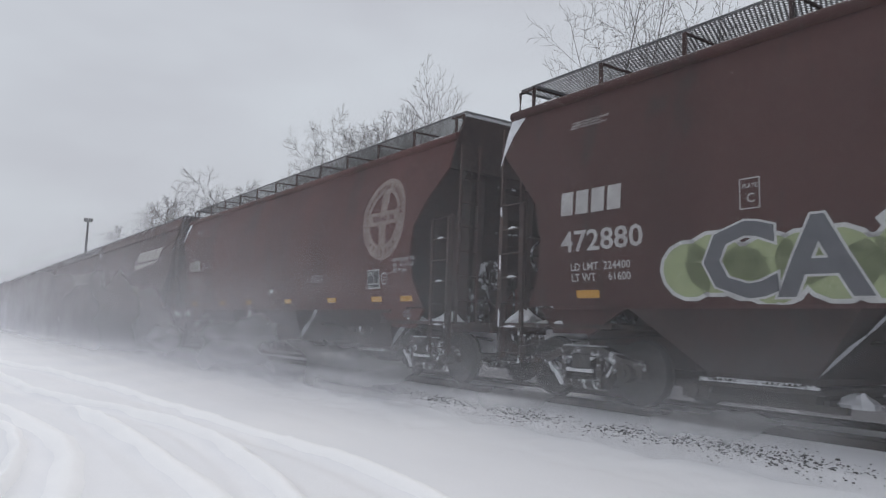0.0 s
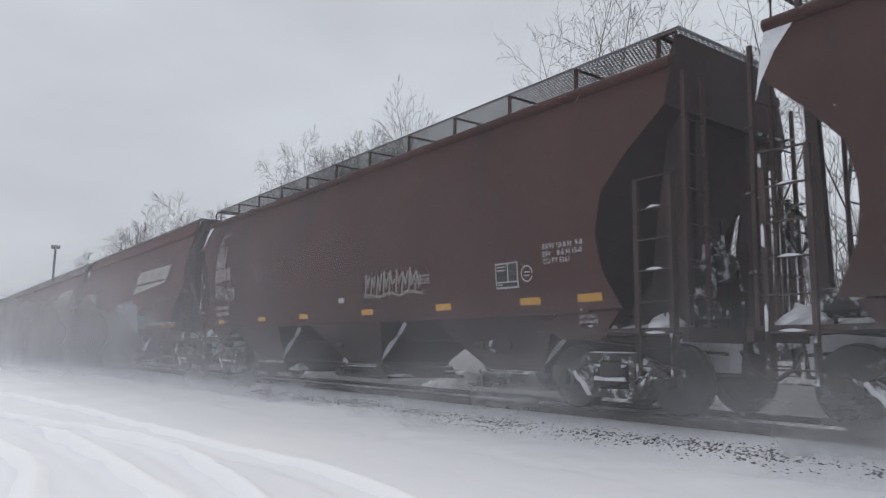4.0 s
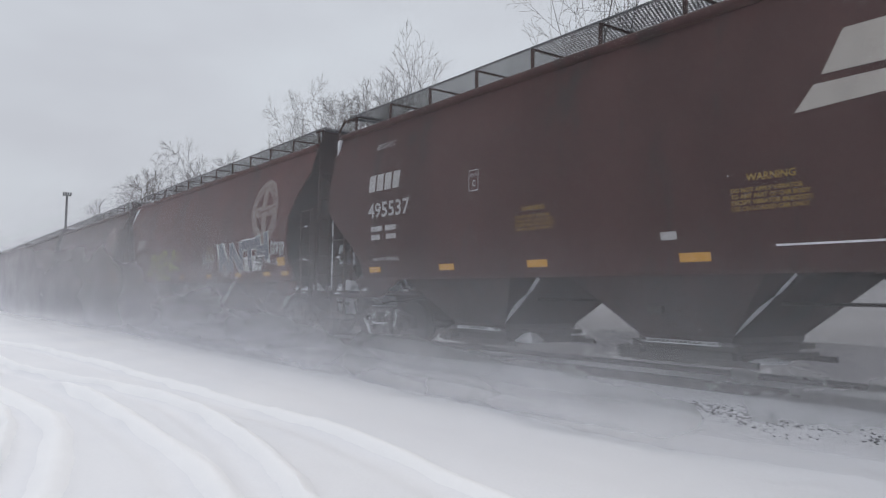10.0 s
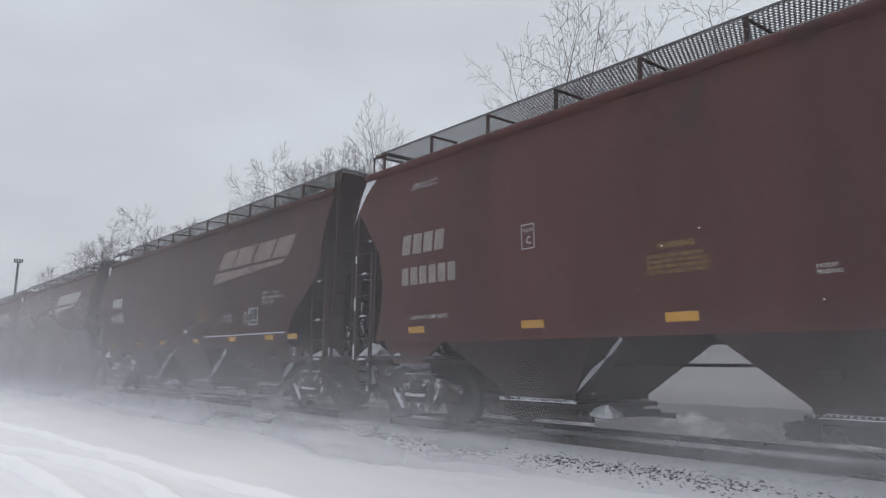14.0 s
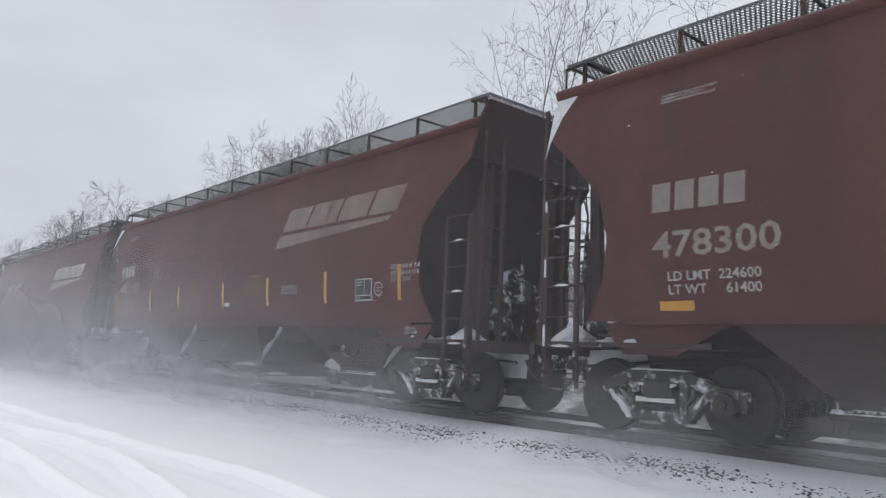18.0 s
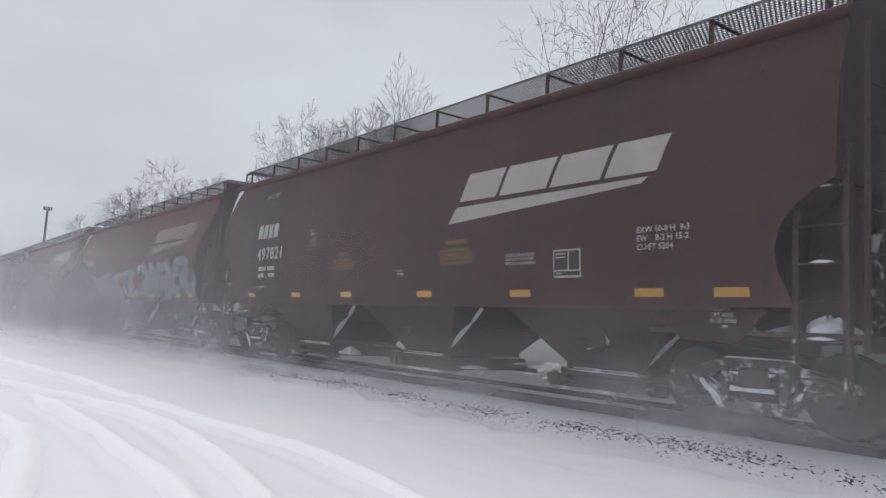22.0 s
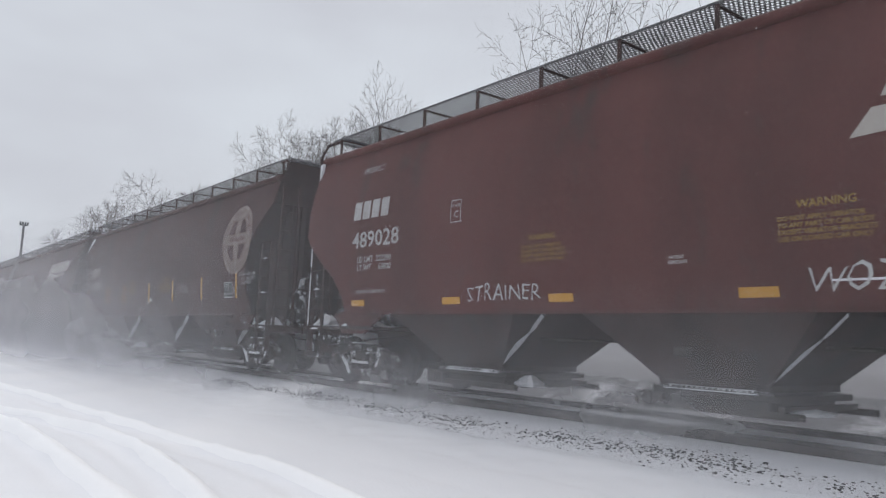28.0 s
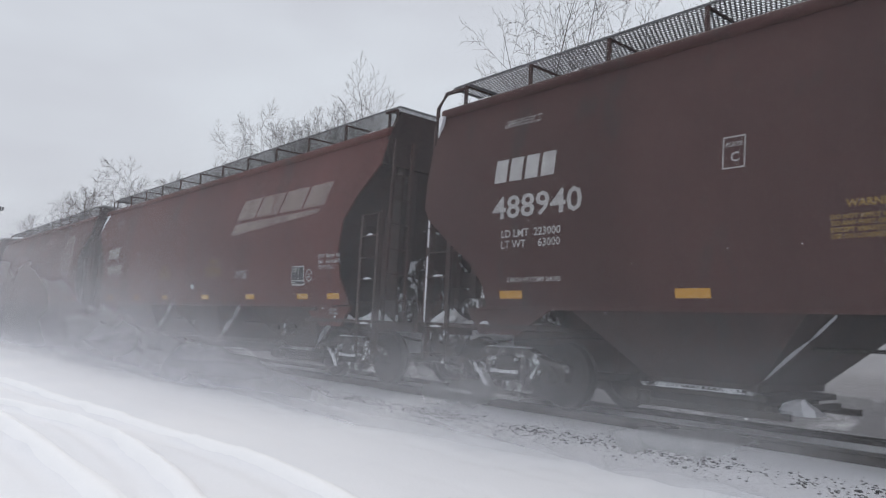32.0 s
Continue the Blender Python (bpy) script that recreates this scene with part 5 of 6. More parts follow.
    if extra == "tile":
        flat_decal([slab(-7.15, -6.75, 1.72, 2.0)], YELLOW, "yellow_tile", car, "yellow square of reflecting paint")
        flat_decal([slab(6.95, 7.25, 1.75, 2.05)], YELLOW, "yellow_tile", car, "yellow square of reflecting paint")
    if kind == "angle":
        if build_of(n) == "middle":
            shared("rub_strip", [slab(3.3, 7.4, 1.86, 1.885)], CRUST, car, "thin line of snow on the side rib")
        else:
            shared("sill_strip", [slab(2.0, 6.6, 1.63, 1.652)], CRUST, car, "thin line of snow along the sill")
    graffiti(car, extra, rng)


def discs(spots):
    return [[(x + r * wide * math.cos(k * 0.4488), z + r * math.sin(k * 0.4488)) for k in range(14)] for x, z, r, wide in spots]


SKELETONS = [[[(0.1, 0.0), (0.2, 1.0)], [(0.2, 0.55), (0.9, 1.0)], [(0.35, 0.55), (0.95, 0.0)]],
             [[(0.85, 0.85), (0.5, 1.0), (0.15, 0.75), (0.75, 0.4), (0.6, 0.05), (0.05, 0.1)]],
             [[(0.15, 0.0), (0.1, 0.95), (0.7, 0.9), (0.75, 0.55), (0.2, 0.5)], [(0.45, 0.5), (0.95, 0.0)]],
             [[(0.85, 0.95), (0.15, 0.9), (0.05, 0.45), (0.2, 0.05), (0.9, 0.1)], [(0.1, 0.5), (0.7, 0.55)]],
             [[(0.5, 0.0), (0.08, 0.3), (0.2, 0.85), (0.65, 0.95), (0.92, 0.5), (0.5, 0.0)]],
             [[(0.05, 0.0), (0.45, 1.05), (0.95, 0.0)], [(0.25, 0.35), (0.75, 0.35)]]]


def piled_letters(car, rng):
    """Interlocking letters, pale blue-grey with dark and white edges, on a green cloud."""
    def cloud(x0, x1, top, rough, paint, label, lift):
        spots = [(x0 + (x1 - x0) * (k + rng.random()) / 16, top - 0.08 + rng.uniform(-0.1, 0.1) * rough, rng.uniform(0.10, 0.24), rng.uniform(0.8, 1.5)) for k in range(16)]
        flat_decal(discs(spots) + [slab(x0, x1, 1.50, top - 0.05)], paint, "graffiti_cloud", car, label, lift)["kind"] = "stuff"
    cloud(-0.7, 1.75, 2.48, 1.6, SPRAY["leaf"], "dark green spray cloud", 0.008)
    cloud(2.2, 6.9, 2.25, 1.5, SPRAY["leaf"], "dark green spray cloud", 0.008)
    cloud(-6.9, -3.2, 1.98, 1.4, SPRAY["slate"], "thin grey spray haze", 0.011)
    cloud(-3.4, 1.5, 2.32, 1.8, SPRAY["mint"], "pale green spray cloud", 0.014)
    groups = [(-5.6, 0.55, 8, 1.52, 0.86, 0.19), (1.75, 7.0, 5, 1.52, 1.16, 0.27)]
    for x0, x1, n, z0, h, fat in groups:
        lines, glints = [], []
        for k in range(n):
            a = x0 + (x1 - x0) * k / n
            tall, lean = h * rng.uniform(0.82, 1.06), rng.uniform(-0.1, 0.42)
            wide = (x1 - x0) / n * rng.uniform(1.1, 1.5)
            flip = rng.random() < 0.45
            for line in SKELETONS[rng.choice((0, 2, 5)) if tall > 0.92 else rng.randrange(6)]:
                if flip:
                    line = [(1 - u, v) for u, v in line]
                q = [(a + u * wide + lean * v * tall, z0 + 0.06 + v * tall * 0.92) for u, v in line]
                q = [(x + 0.16 * noise.noise(Vector((x * 1.9, z * 2, 3))), z + 0.10 * noise.noise(Vector((x * 2.3, z * 1.5, 7)))) for x, z in q]
                lines.append(q)
                glints.append([(x - fat * 0.22, z + fat * 0.16) for x, z in q[:2]])
            # barbs and arrow tips that tie the letters together
            lines.append([(a + wide * 0.7, z0 + tall * rng.uniform(0.2, 0.5)), (a + wide * 1.2, z0 + tall * rng.uniform(0.0, 0.3)), (a + wide * 1.35, z0 + tall * rng.uniform(0.35, 0.6))])
        scrawl(lines, fat + 0.11, SPRAY["silver"], car, "pale outer edge of the piled letters", 0.018)
        scrawl(lines, fat + 0.065, SPRAY["black"], car, "dark outline of the piled letters", 0.022)
        scrawl(lines, fat, SPRAY["ice"], car, "pale blue-grey interlocking spray letters", 0.026)
        scrawl(glints, 0.028, SPRAY["white"], car, "white glints on the letters", 0.030)
    flat_decal(discs([(0.25, 2.02, 0.2, 1.0), (-4.0, 1.82, 0.13, 1.2)]), SPRAY["black"], "graffiti_hole", car, "dark rounds in the letters", 0.033)["kind"] = "stuff"
    flat_decal([slab(1.72, 2.0, 2.42, 2.66)], SPRAY["white"], "graffiti_patch", car, "white patch", 0.033)
    text = "DO NOT APPLY VIBRATOR\nTO ANY PART OF CAR BODY\nEXCEPT VIBRATOR BRACKETS\nUSE ON LOADED CAR ONLY"
    for x0, x1, z0, z1 in ((-1.04, -0.22, 1.78, 2.22), (1.08, 2.02, 1.75, 2.27)):
        flat_decal([slab(x0, x1, z0, z1)], PAINT, "masked_field", car, "red field left free of spray paint", 0.037)
        words("WARNING", x0 + 0.16, z1 - 0.13, 0.085, WARN, "warning_word", car, "", 1.0, 0.042)
        words(text, x0 + 0.06, z1 - 0.21, 0.045, WARN, "warning_lines", car, "", 1.0, 0.042)["kind"] = "stuff"
    for o in car.children:
        if o.name.split(".")[0] in ("stencil_table", "table_fields", "table_lines", "round_stencil", "round_stencil_lines", "dimensions", "reflector", "number"):
            o.matrix_basis = pose(0, -0.034, 0) @ o.matrix_basis


def graffiti(car, extra, rng):
    if extra == "bubble":
        spots = [(-4.75 + 0.36 * k, 1.80 + 0.07 * math.sin(k * 1.9), 0.33 + 0.05 * math.sin(k * 2.7), 1.15) for k in range(23)]
        flat_decal(discs([(x, z, r + 0.05, w) for x, z, r, w in spots]), SPRAY["white"], "graffiti_edge", car, "white edge of the green bubbles", 0.010)["kind"] = "stuff"
        flat_decal(discs(spots), SPRAY["green"], "graffiti_cloud", car, "green spray-painted bubbles", 0.015)["kind"] = "stuff"
        words("CA", -4.55, 1.49, 0.84, SPRAY["white"], "graffiti_edge", car, "white-edged grey spray letters", 1.18, 0.022, 0.055)
        words("CA", -4.55, 1.49, 0.84, SPRAY["grey"], "graffiti_letters", car, "", 1.18, 0.027, 0.03)
        bubble_graffiti(-2.55, 3.0, 1.52, 2.55, 5, SPRAY["grey"], SPRAY["white"], car, "grey spray-painted shapes with white edges", rng)
    elif extra == "throw":
        bubble_graffiti(-1.35, 1.95, 1.42, 2.66, 5, SPRAY["silver"], SPRAY["white"], car, "white and silver bubble graffiti", rng)
        bubble_graffiti(-2.9, -1.45, 1.45, 1.95, 3, SPRAY["teal"], SPRAY["teal"], car, "teal spray paint", rng)
        bubble_graffiti(2.0, 2.95, 1.45, 2.1, 2, SPRAY["teal"], SPRAY["teal"], car, "teal spray paint", rng)
        scrawl([[(3.4, 1.9), (3.5, 1.5)], [(3.35, 1.88), (3.85, 1.92)], [(3.45, 1.7), (3.75, 1.72)], [(3.95, 1.55), (4.15, 1.8), (4.25, 1.55), (4.4, 1.78), (4.55, 1.56), (4.8, 1.82)]], 0.04, SPRAY["white"], car, "thin white spray tag")
    elif extra == "wide":
        piled_letters(car, rng)
    elif extra == "homey":
        words("HOMEY", -2.72, 1.90, 0.47, SPRAY["white"], "graffiti", car, "white spray-painted hand lettering", 0.92, 0.012, -0.004, 0.06)
        words("..TV..", -0.28, 1.84, 0.44, SPRAY["white"], "graffiti", car, "white spray-painted hand lettering", 0.66, 0.012, -0.004, 0.05)
    elif extra == "both":
        lines = [[(-5.45, 1.78), (-5.1, 1.68), (-4.85, 2.0), (-4.75, 2.36), (-4.3, 2.4)], [(-4.55, 2.36), (-4.45, 1.6)], [(-4.2, 2.35), (-4.05, 1.55)], [(-3.9, 1.6), (-3.85, 2.3), (-3.5, 2.4), (-3.5, 2.0), (-3.8, 1.95)], [(-3.6, 1.95), (-3.3, 1.6)],
                 [(-3.1, 1.55), (-3.15, 2.5), (-2.8, 2.45), (-2.75, 2.1), (-3.05, 2.0)], [(-2.5, 1.6), (-2.4, 2.2), (-2.2, 1.75), (-2.0, 2.4), (-1.8, 2.49), (-1.75, 2.2)], [(-2.3, 1.95), (-1.7, 1.9), (-1.37, 1.82)], [(-4.2, 1.53), (-2.6, 1.52)]]
        scrawl(lines, 0.13, SPRAY["leaf"], car, "dark edge of the yellow strokes")
        scrawl(lines, 0.08, SPRAY["yellow"], car, "pale yellow looping spray strokes", 0.017)
        # block letters, slate with white edges and white shadows
        flat_decal([[(2.55, 2.5), (2.75, 2.5), (2.87, 1.68)], [(3.08, 2.5), (3.3, 2.49), (3.7, 1.72)], [(4.84, 1.62), (5.16, 1.64), (5.08, 2.05), (4.8, 2.02)], [(5.42, 1.64), (6.02, 1.66), (6.04, 2.05), (5.46, 2.05), (5.36, 2.25), (5.2, 2.3)], [(6.2, 2.04), (6.7, 2.06), (6.62, 1.78)], [(4.1, 1.9), (4.45, 1.64), (4.2, 1.5), (4.35, 1.66)], [(3.1, 1.5), (3.35, 1.5), (3.35, 1.66), (3.1, 1.66)]], SPRAY["white"], "graffiti_shadow", car, "white shadows of the block letters", 0.010)
        block = [[(2.92, 1.74), (2.98, 2.38)], [(3.02, 2.38), (3.52, 1.76)], [(2.98, 2.0), (3.25, 2.0)], [(3.80, 1.74), (3.86, 2.36)], [(3.92, 2.36), (4.48, 1.78)], [(4.60, 1.76), (4.64, 2.38)], [(4.80, 2.36), (5.70, 2.38)], [(5.26, 2.3), (5.28, 1.74)], [(5.90, 2.5), (5.94, 2.2)], [(5.9, 2.18), (6.45, 2.18)], [(6.42, 2.56), (6.46, 2.0)]]
        scrawl(block, 0.34, SPRAY["white"], car, "white edges of the block letters", 0.015)
        scrawl(block, 0.26, SPRAY["slate"], car, "slate-grey spray-painted block letters", 0.020)
        scrawl([[(6.72 + 0.21 * k, 2.02 + 0.04 * k), (6.78 + 0.21 * k, 2.4 - 0.03 * k), (6.90 + 0.21 * k, 2.3), (6.86 + 0.21 * k, 2.05)] for k in range(4)] + [[(7.3, 2.0), (7.56, 2.25)]] + [[(1.2 + 0.3 * k, 1.8 + 0.1 * (k % 2)), (1.28 + 0.3 * k, 2.25), (1.4 + 0.3 * k, 2.0), (1.25 + 0.3 * k, 1.95)] for k in range(4)], 0.035, SPRAY["white"], car, "thin white spray tag")
        words("OH", 6.78, 1.76, 0.17, SPRAY["white"], "graffiti", car, "", 0.8, 0.012, -0.002, 0.02)
        flat_decal([slab(7.08, 7.56, 1.74, 1.95)], YELLOW, "yellow_tile", car, "yellow square of reflecting paint", 0.012)
    elif extra == "white":
        bubble_graffiti(0.8, 2.6, 1.5, 2.3, 4, SPRAY["white"], SPRAY["silver"], car, "white spray-painted patch", rng)
    elif extra == "paw":
        scrawl([[(-1.2, 2.41), (-1.18, 2.1), (-1.12, 1.95)], [(-0.82, 2.62), (-0.9, 2.3), (-0.88, 2.05)], [(-0.98, 2.5), (-1.0, 2.1)], [(-0.36, 2.56), (-0.34, 2.25), (-0.28, 1.95)], [(0.08, 2.36), (0.0, 2.1), (-0.12, 1.92)]], 0.06, SPRAY["white"], car, "white spray strokes like a paw")
        flat_decal([[(-1.2, 1.72), (-0.95, 1.86), (-0.7, 2.28), (-0.5, 1.9), (-0.36, 1.74), (-0.42, 1.56), (-0.62, 1.47), (-0.8, 1.6), (-1.0, 1.62)]], SPRAY["silver"], "graffiti_fill", car, "pale sprayed palm", 0.010)
        scrawl([[(-0.2, 1.7), (0.0, 1.56), (0.15, 1.68), (0.3, 1.55)], [(0.5, 1.7), (0.62, 1.74), (0.7, 1.6), (0.55, 1.52), (0.48, 1.62)], [(0.85, 1.72), (1.3, 1.66), (1.75, 1.5)]], 0.045, SPRAY["white"], car, "small white spray scrawl")
        scrawl([[(1.32, 2.62), (1.38, 2.3), (1.6, 2.0), (1.95, 1.75)], [(1.85, 2.42), (1.9, 1.8)], [(1.85, 2.4), (2.22, 2.34)], [(1.88, 2.1), (2.2, 2.1)], [(2.3, 1.75), (2.35, 2.42), (2.75, 1.8), (2.8, 2.52), (3.0, 2.2), (2.8, 2.15)], [(2.6, 1.8), (3.0, 1.82), (3.3, 2.26)], [(3.0, 2.22), (3.36, 2.2)],
                [(3.3, 1.75), (3.52, 1.92), (3.45, 2.28), (3.65, 2.54), (3.8, 2.3), (4.27, 2.2), (4.25, 2.08), (3.9, 2.15)], [(3.7, 2.25), (4.3, 1.9), (4.8, 1.52)], [(3.6, 1.9), (4.1, 1.86)]], 0.05, SPRAY["white"], car, "thin white spray scrawl")
    elif extra == "strainer":
        words("STRAINER", -3.42, 1.53, 0.24, SPRAY["white"], "graffiti", car, "white spray-painted tag", 1.05, 0.006, -0.004, 0.05)
        words("WOZO", 1.76, 1.54, 0.25, SPRAY["white"], "graffiti", car, "white spray-painted tag", 0.95, 0.006, -0.002, 0.06)
    elif extra in ("tag", "blue", "scratch", "faint"):
        paint = {"faint": FADED, "scratch": FADED, "blue": SPRAY["silver"], "tag": SPRAY["white"]}.get(extra, SPRAY["white"])
        where = {"tag": [(-5.2, -4.0, 1.6, 2.0)], "blue": [(-6.9, -5.9, 2.3, 3.2)],
                 "scratch": [(1.6, 3.6, 1.8, 2.3), (-6.9, -6.2, 2.3, 4.0)], "faint": [(2.6, 3.6, 1.95, 2.6)]}[extra]
        for x0, x1, z0, z1 in where:
            k = max(5, int((x1 - x0) / 0.22))
            w, h = (x1 - x0) / k, z1 - z0
            lines = []
            for i in range(k):
                a = x0 + i * w
                lines.append([(a + w * rng.uniform(-0.1, 0.2), z0 + h * rng.uniform(0, 0.25)), (a + w * 0.35, z0 + h * rng.uniform(0.7, 1.0)), (a + w * 0.6, z0 + h * rng.uniform(0.2, 0.5)), (a + w * rng.uniform(0.8, 1.2), z0 + h * rng.uniform(0.6, 0.95))])
            lines.append([(x0 + (x1 - x0) * q / 8, z0 + h * (0.1 + 0.08 * math.sin(q * 2.2))) for q in range(9)])
            scrawl(lines, 0.05, paint, car, "pale spray-painted scrawl")


TRAIN = []
for n, spec in enumerate(CARS):
    wagon = copy_thing(TEMPLATE[spec[2], build_of(n)], pose(train_x(n, 0), TRACK, 0))
    letter(wagon, n)
    if n in DIRTY:
        for o in wagon.children:
            if o.type == "MESH" and o.data.materials[0] == PAINT and not o.name.startswith("emblem"):
                o.material_slots[0].link = "OBJECT"
                o.material_slots[0].material = BROWN_PAINT
    number, emblem, kind, worn, extra = spec
    about = {"bubble": "with green and grey bubble graffiti", "throw": "with white bubble graffiti", "wide": "with silver graffiti along its side", "both": "with yellow and white graffiti",
             "homey": "with white hand-sprayed letters", "strainer": "with two white spray tags", "paw": "with a white sprayed paw", "strips": "with upright yellow strips"}.get(extra, "with caked snow on its trucks")
    tagged(wagon, ("weathered" if worn else "clean") + " red-brown covered hopper " + about, "freight wagon", "wagons of the train")
    TRAIN.append(wagon)
for t in TEMPLATE.values():
    for o in [*t.children_recursive, t]:
        bpy.data.objects.remove(o)


# ---- bare trees behind the line
def build_tree(x, y, height, spread, seed, lean=0.0, fine=1.0, fork=0.3, thick=1.0):
    """A leafless tree: forking limbs that sweep up and out, ending in a haze of fine twigs."""
    rng = random.Random(seed)
    root = thing("bare_tree", "leafless deciduous tree with fine grey twigs behind the line", "tree", "bare trees behind the line", pose(x, y, base_height(y) - 0.1))
    trunk, crown = Shape(), Shape()

    def grow(p, d, length, r, level, shape):
        pts, rad = [p], [r]
        k = 6 if level < 2 else 4
        bend = Vector((rng.uniform(-1, 1), rng.uniform(-1, 1), 0)) * 0.06
        for i in range(k):
            d = (d + bend + Vector((rng.uniform(-1, 1), rng.uniform(-1, 1), rng.uniform(-0.6, 0.6))) * (0.07 if level < 2 else 0.13) + Vector((0, 0, (0, 0.07, 0.04, 0.02, 0.02)[level]))).normalized()
            p = p + d * (length / k)
            pts.append(p)
            rad.append(r * (1 - (0.5 if level == 0 else 0.78) * (i + 1) / k))
        shape.tube(pts, [max(q, 0.006 * thick) for q in rad], 7 if level == 0 else (5 if level == 1 else 3))
        if level == 0:
            # the stem divides into a few limbs that rise and lean out
            n = rng.choice((3, 4))
            turn = rng.uniform(0, 6.28)
            for j in range(n):
                a = turn + j * 6.283 / n + rng.uniform(-0.4, 0.4)
                nd = (Vector((lean, 0, 1)) + Vector((math.cos(a), math.sin(a), 0)) * spread * rng.uniform(0.5, 1.3)).normalized()
                grow(pts[-1 - j % 2], nd, height * (1 - fork) * (1.0 if j == 0 else rng.uniform(0.65, 0.95)), rad[-1] * rng.uniform(0.6, 0.85), 1, crown)
            return
        if level >= 4:
            return
        count = max(2, int({1: 11, 2: 7, 3: 4}[level] * fine))
        turn = rng.uniform(0, 6.28)
        for j in range(count):
            u = (j + rng.uniform(0.3, 0.8)) / count * 0.86 + 0.13
            i = min(int(u * k), k - 1)
            q = pts[i].lerp(pts[i + 1], u * k - i)
            along = (pts[i + 1] - pts[i]).normalized()
            a = turn + j * 2.4 + rng.uniform(-0.5, 0.5)
            side = along.cross(Vector((math.cos(a), math.sin(a), 0.2))).normalized()
            # side shoots leave at forty to sixty degrees and turn up towards the light
            open_ = rng.uniform(0.55, 1.1) * (0.6 + spread * 1.3)
            nd = (along + side * open_).normalized()
            share = rng.uniform(0.30, 0.50) * (1.1 - 0.55 * u) if level == 1 else rng.uniform(0.36, 0.58) * (1.1 - 0.45 * u)
            grow(q, nd, length * share, max(rad[i] * rng.uniform(0.4, 0.6), 0.0085 * thick), level + 1, crown)

    grow(Vector((0, 0, 0)), Vector((lean, 0, 1)).normalized(), height * fork, height * 0.008, 0, trunk)
    k = height / max(v[2] for v in crown.v)
    for s in (trunk, crown):
        s.v = [(a * k, b * k, c * k) for a, b, c in s.v]
    part("trunk", trunk, BARK, root)
    part("crown", crown, TWIG, root, "bare crown of fine twigs")
    return root


def at(azimuth, y):
    """The x at which a line of sight of that azimuth, from the camera, reaches y."""
    return -y * math.tan(radians(azimuth))


#          azimuth, y, top elevation, spread, lean, fineness, height of the fork
for i, (az, y, el, spread, lean, fine, fork) in enumerate([
        (58.1, 21.5, 20.6, 0.09, -0.01, 0.9, 0.45), (55.8, 21.5, 20.8, 0.1, 0.01, 0.9, 0.45), (56.8, 23.0, 17.4, 0.1, 0, 0.8, 0.4), (60.0, 22, 17.2, 0.42, 0, 1.3, 0.3), (61.4, 21, 16.8, 0.45, 0.02, 1.3, 0.28), (65.0, 21.5, 14.2, 0.5, -0.05, 1.3, 0.28),
        (62.8, 21, 16.6, 0.46, -0.02, 1.3, 0.28), (64.1, 20.5, 15.4, 0.5, -0.06, 1.3, 0.28), (59.0, 24, 16.2, 0.22, 0, 1.15, 0.35),
        (69.6, 20, 12.0, 0.45, 0, 1.1, 0.3), (70.9, 19.5, 11.6, 0.45, 0, 1.1, 0.3), (72.2, 19, 10.4, 0.45, 0, 1.1, 0.3),
        (75.6, 17.5, 10.4, 0.5, 0.04, 1.1, 0.3), (77.6, 17, 8.9, 0.55, -0.05, 1.1, 0.3), (74.6, 18, 9.4, 0.45, 0.03, 0.9, 0.3), (79.4, 16.5, 6.6, 0.5, 0, 0.8, 0.3),
        (43.4, 20.5, 27.2, 0.36, 0.0, 0.88, 0.4), (46.0, 22, 19.5, 0.25, -0.03, 0.85, 0.4),
        (38.6, 20.5, 26.6, 0.42, 0.0, 0.88, 0.4), (36.0, 20, 27.4, 0.42, 0.0, 0.88, 0.4), (32.5, 20.5, 27.5, 0.45, 0.0, 0.88, 0.4), (29.0, 21, 27.0, 0.45, 0, 0.9, 0.4), (40.6, 22.5, 20.0, 0.4, 0, 0.9, 0.4),
        (24, 21, 26, 0.45, 0, 0.9, 0.4), (50.5, 22.5, 12.0, 0.4, 0.05, 0.9, 0.35), (53.0, 23.0, 12.5, 0.4, 0, 0.9, 0.35)]):
    dist = y / math.cos(radians(az))
    build_tree(at(az, y), y, dist * math.tan(radians(el)) + 0.96 - base_height(y), spread, 40 + i, lean, fine, fork, min(1.9, max(0.9, dist / 40)))


def build_brush():
    """Saplings and undergrowth behind the track, seen between the wagons."""
    rng = random.Random(9)
    s = Shape()
    for k in range(1500):
        x, y = rng.uniform(-80, 8), rng.uniform(23, 42)
        h = rng.uniform(1.5, 6.5)
        g = rng.choice((0.7, 0.8, 1.0, 1.6))
        d = Vector((rng.uniform(-0.25, 0.25), rng.uniform(-0.2, 0.2), 1))
        z = base_height(y) - 0.05
        pts = [Vector((x, y, z)) + d * (h * u) + Vector((rng.uniform(-0.1, 0.1), 0, 0)) for u in (0, 0.35, 0.7, 1)]
        s.tube(pts, [0.02 * g, 0.016 * g, 0.011 * g, 0.005], 3)
        for j in range(9):
            p = pts[1 + j % 2]
            e = Vector((rng.uniform(-1, 1), rng.uniform(-0.6, 0.6), rng.uniform(0.3, 1.2))).normalized() * h * 0.35
            s.tube([p, p + e * 0.6, p + e], [0.012, 0.008, 0.004], 3)
    tagged(new("undergrowth", s.mesh("undergrowth", TWIG)), "leafless saplings and undergrowth in snow behind the track", "undergrowth", kind="stuff")


build_brush()


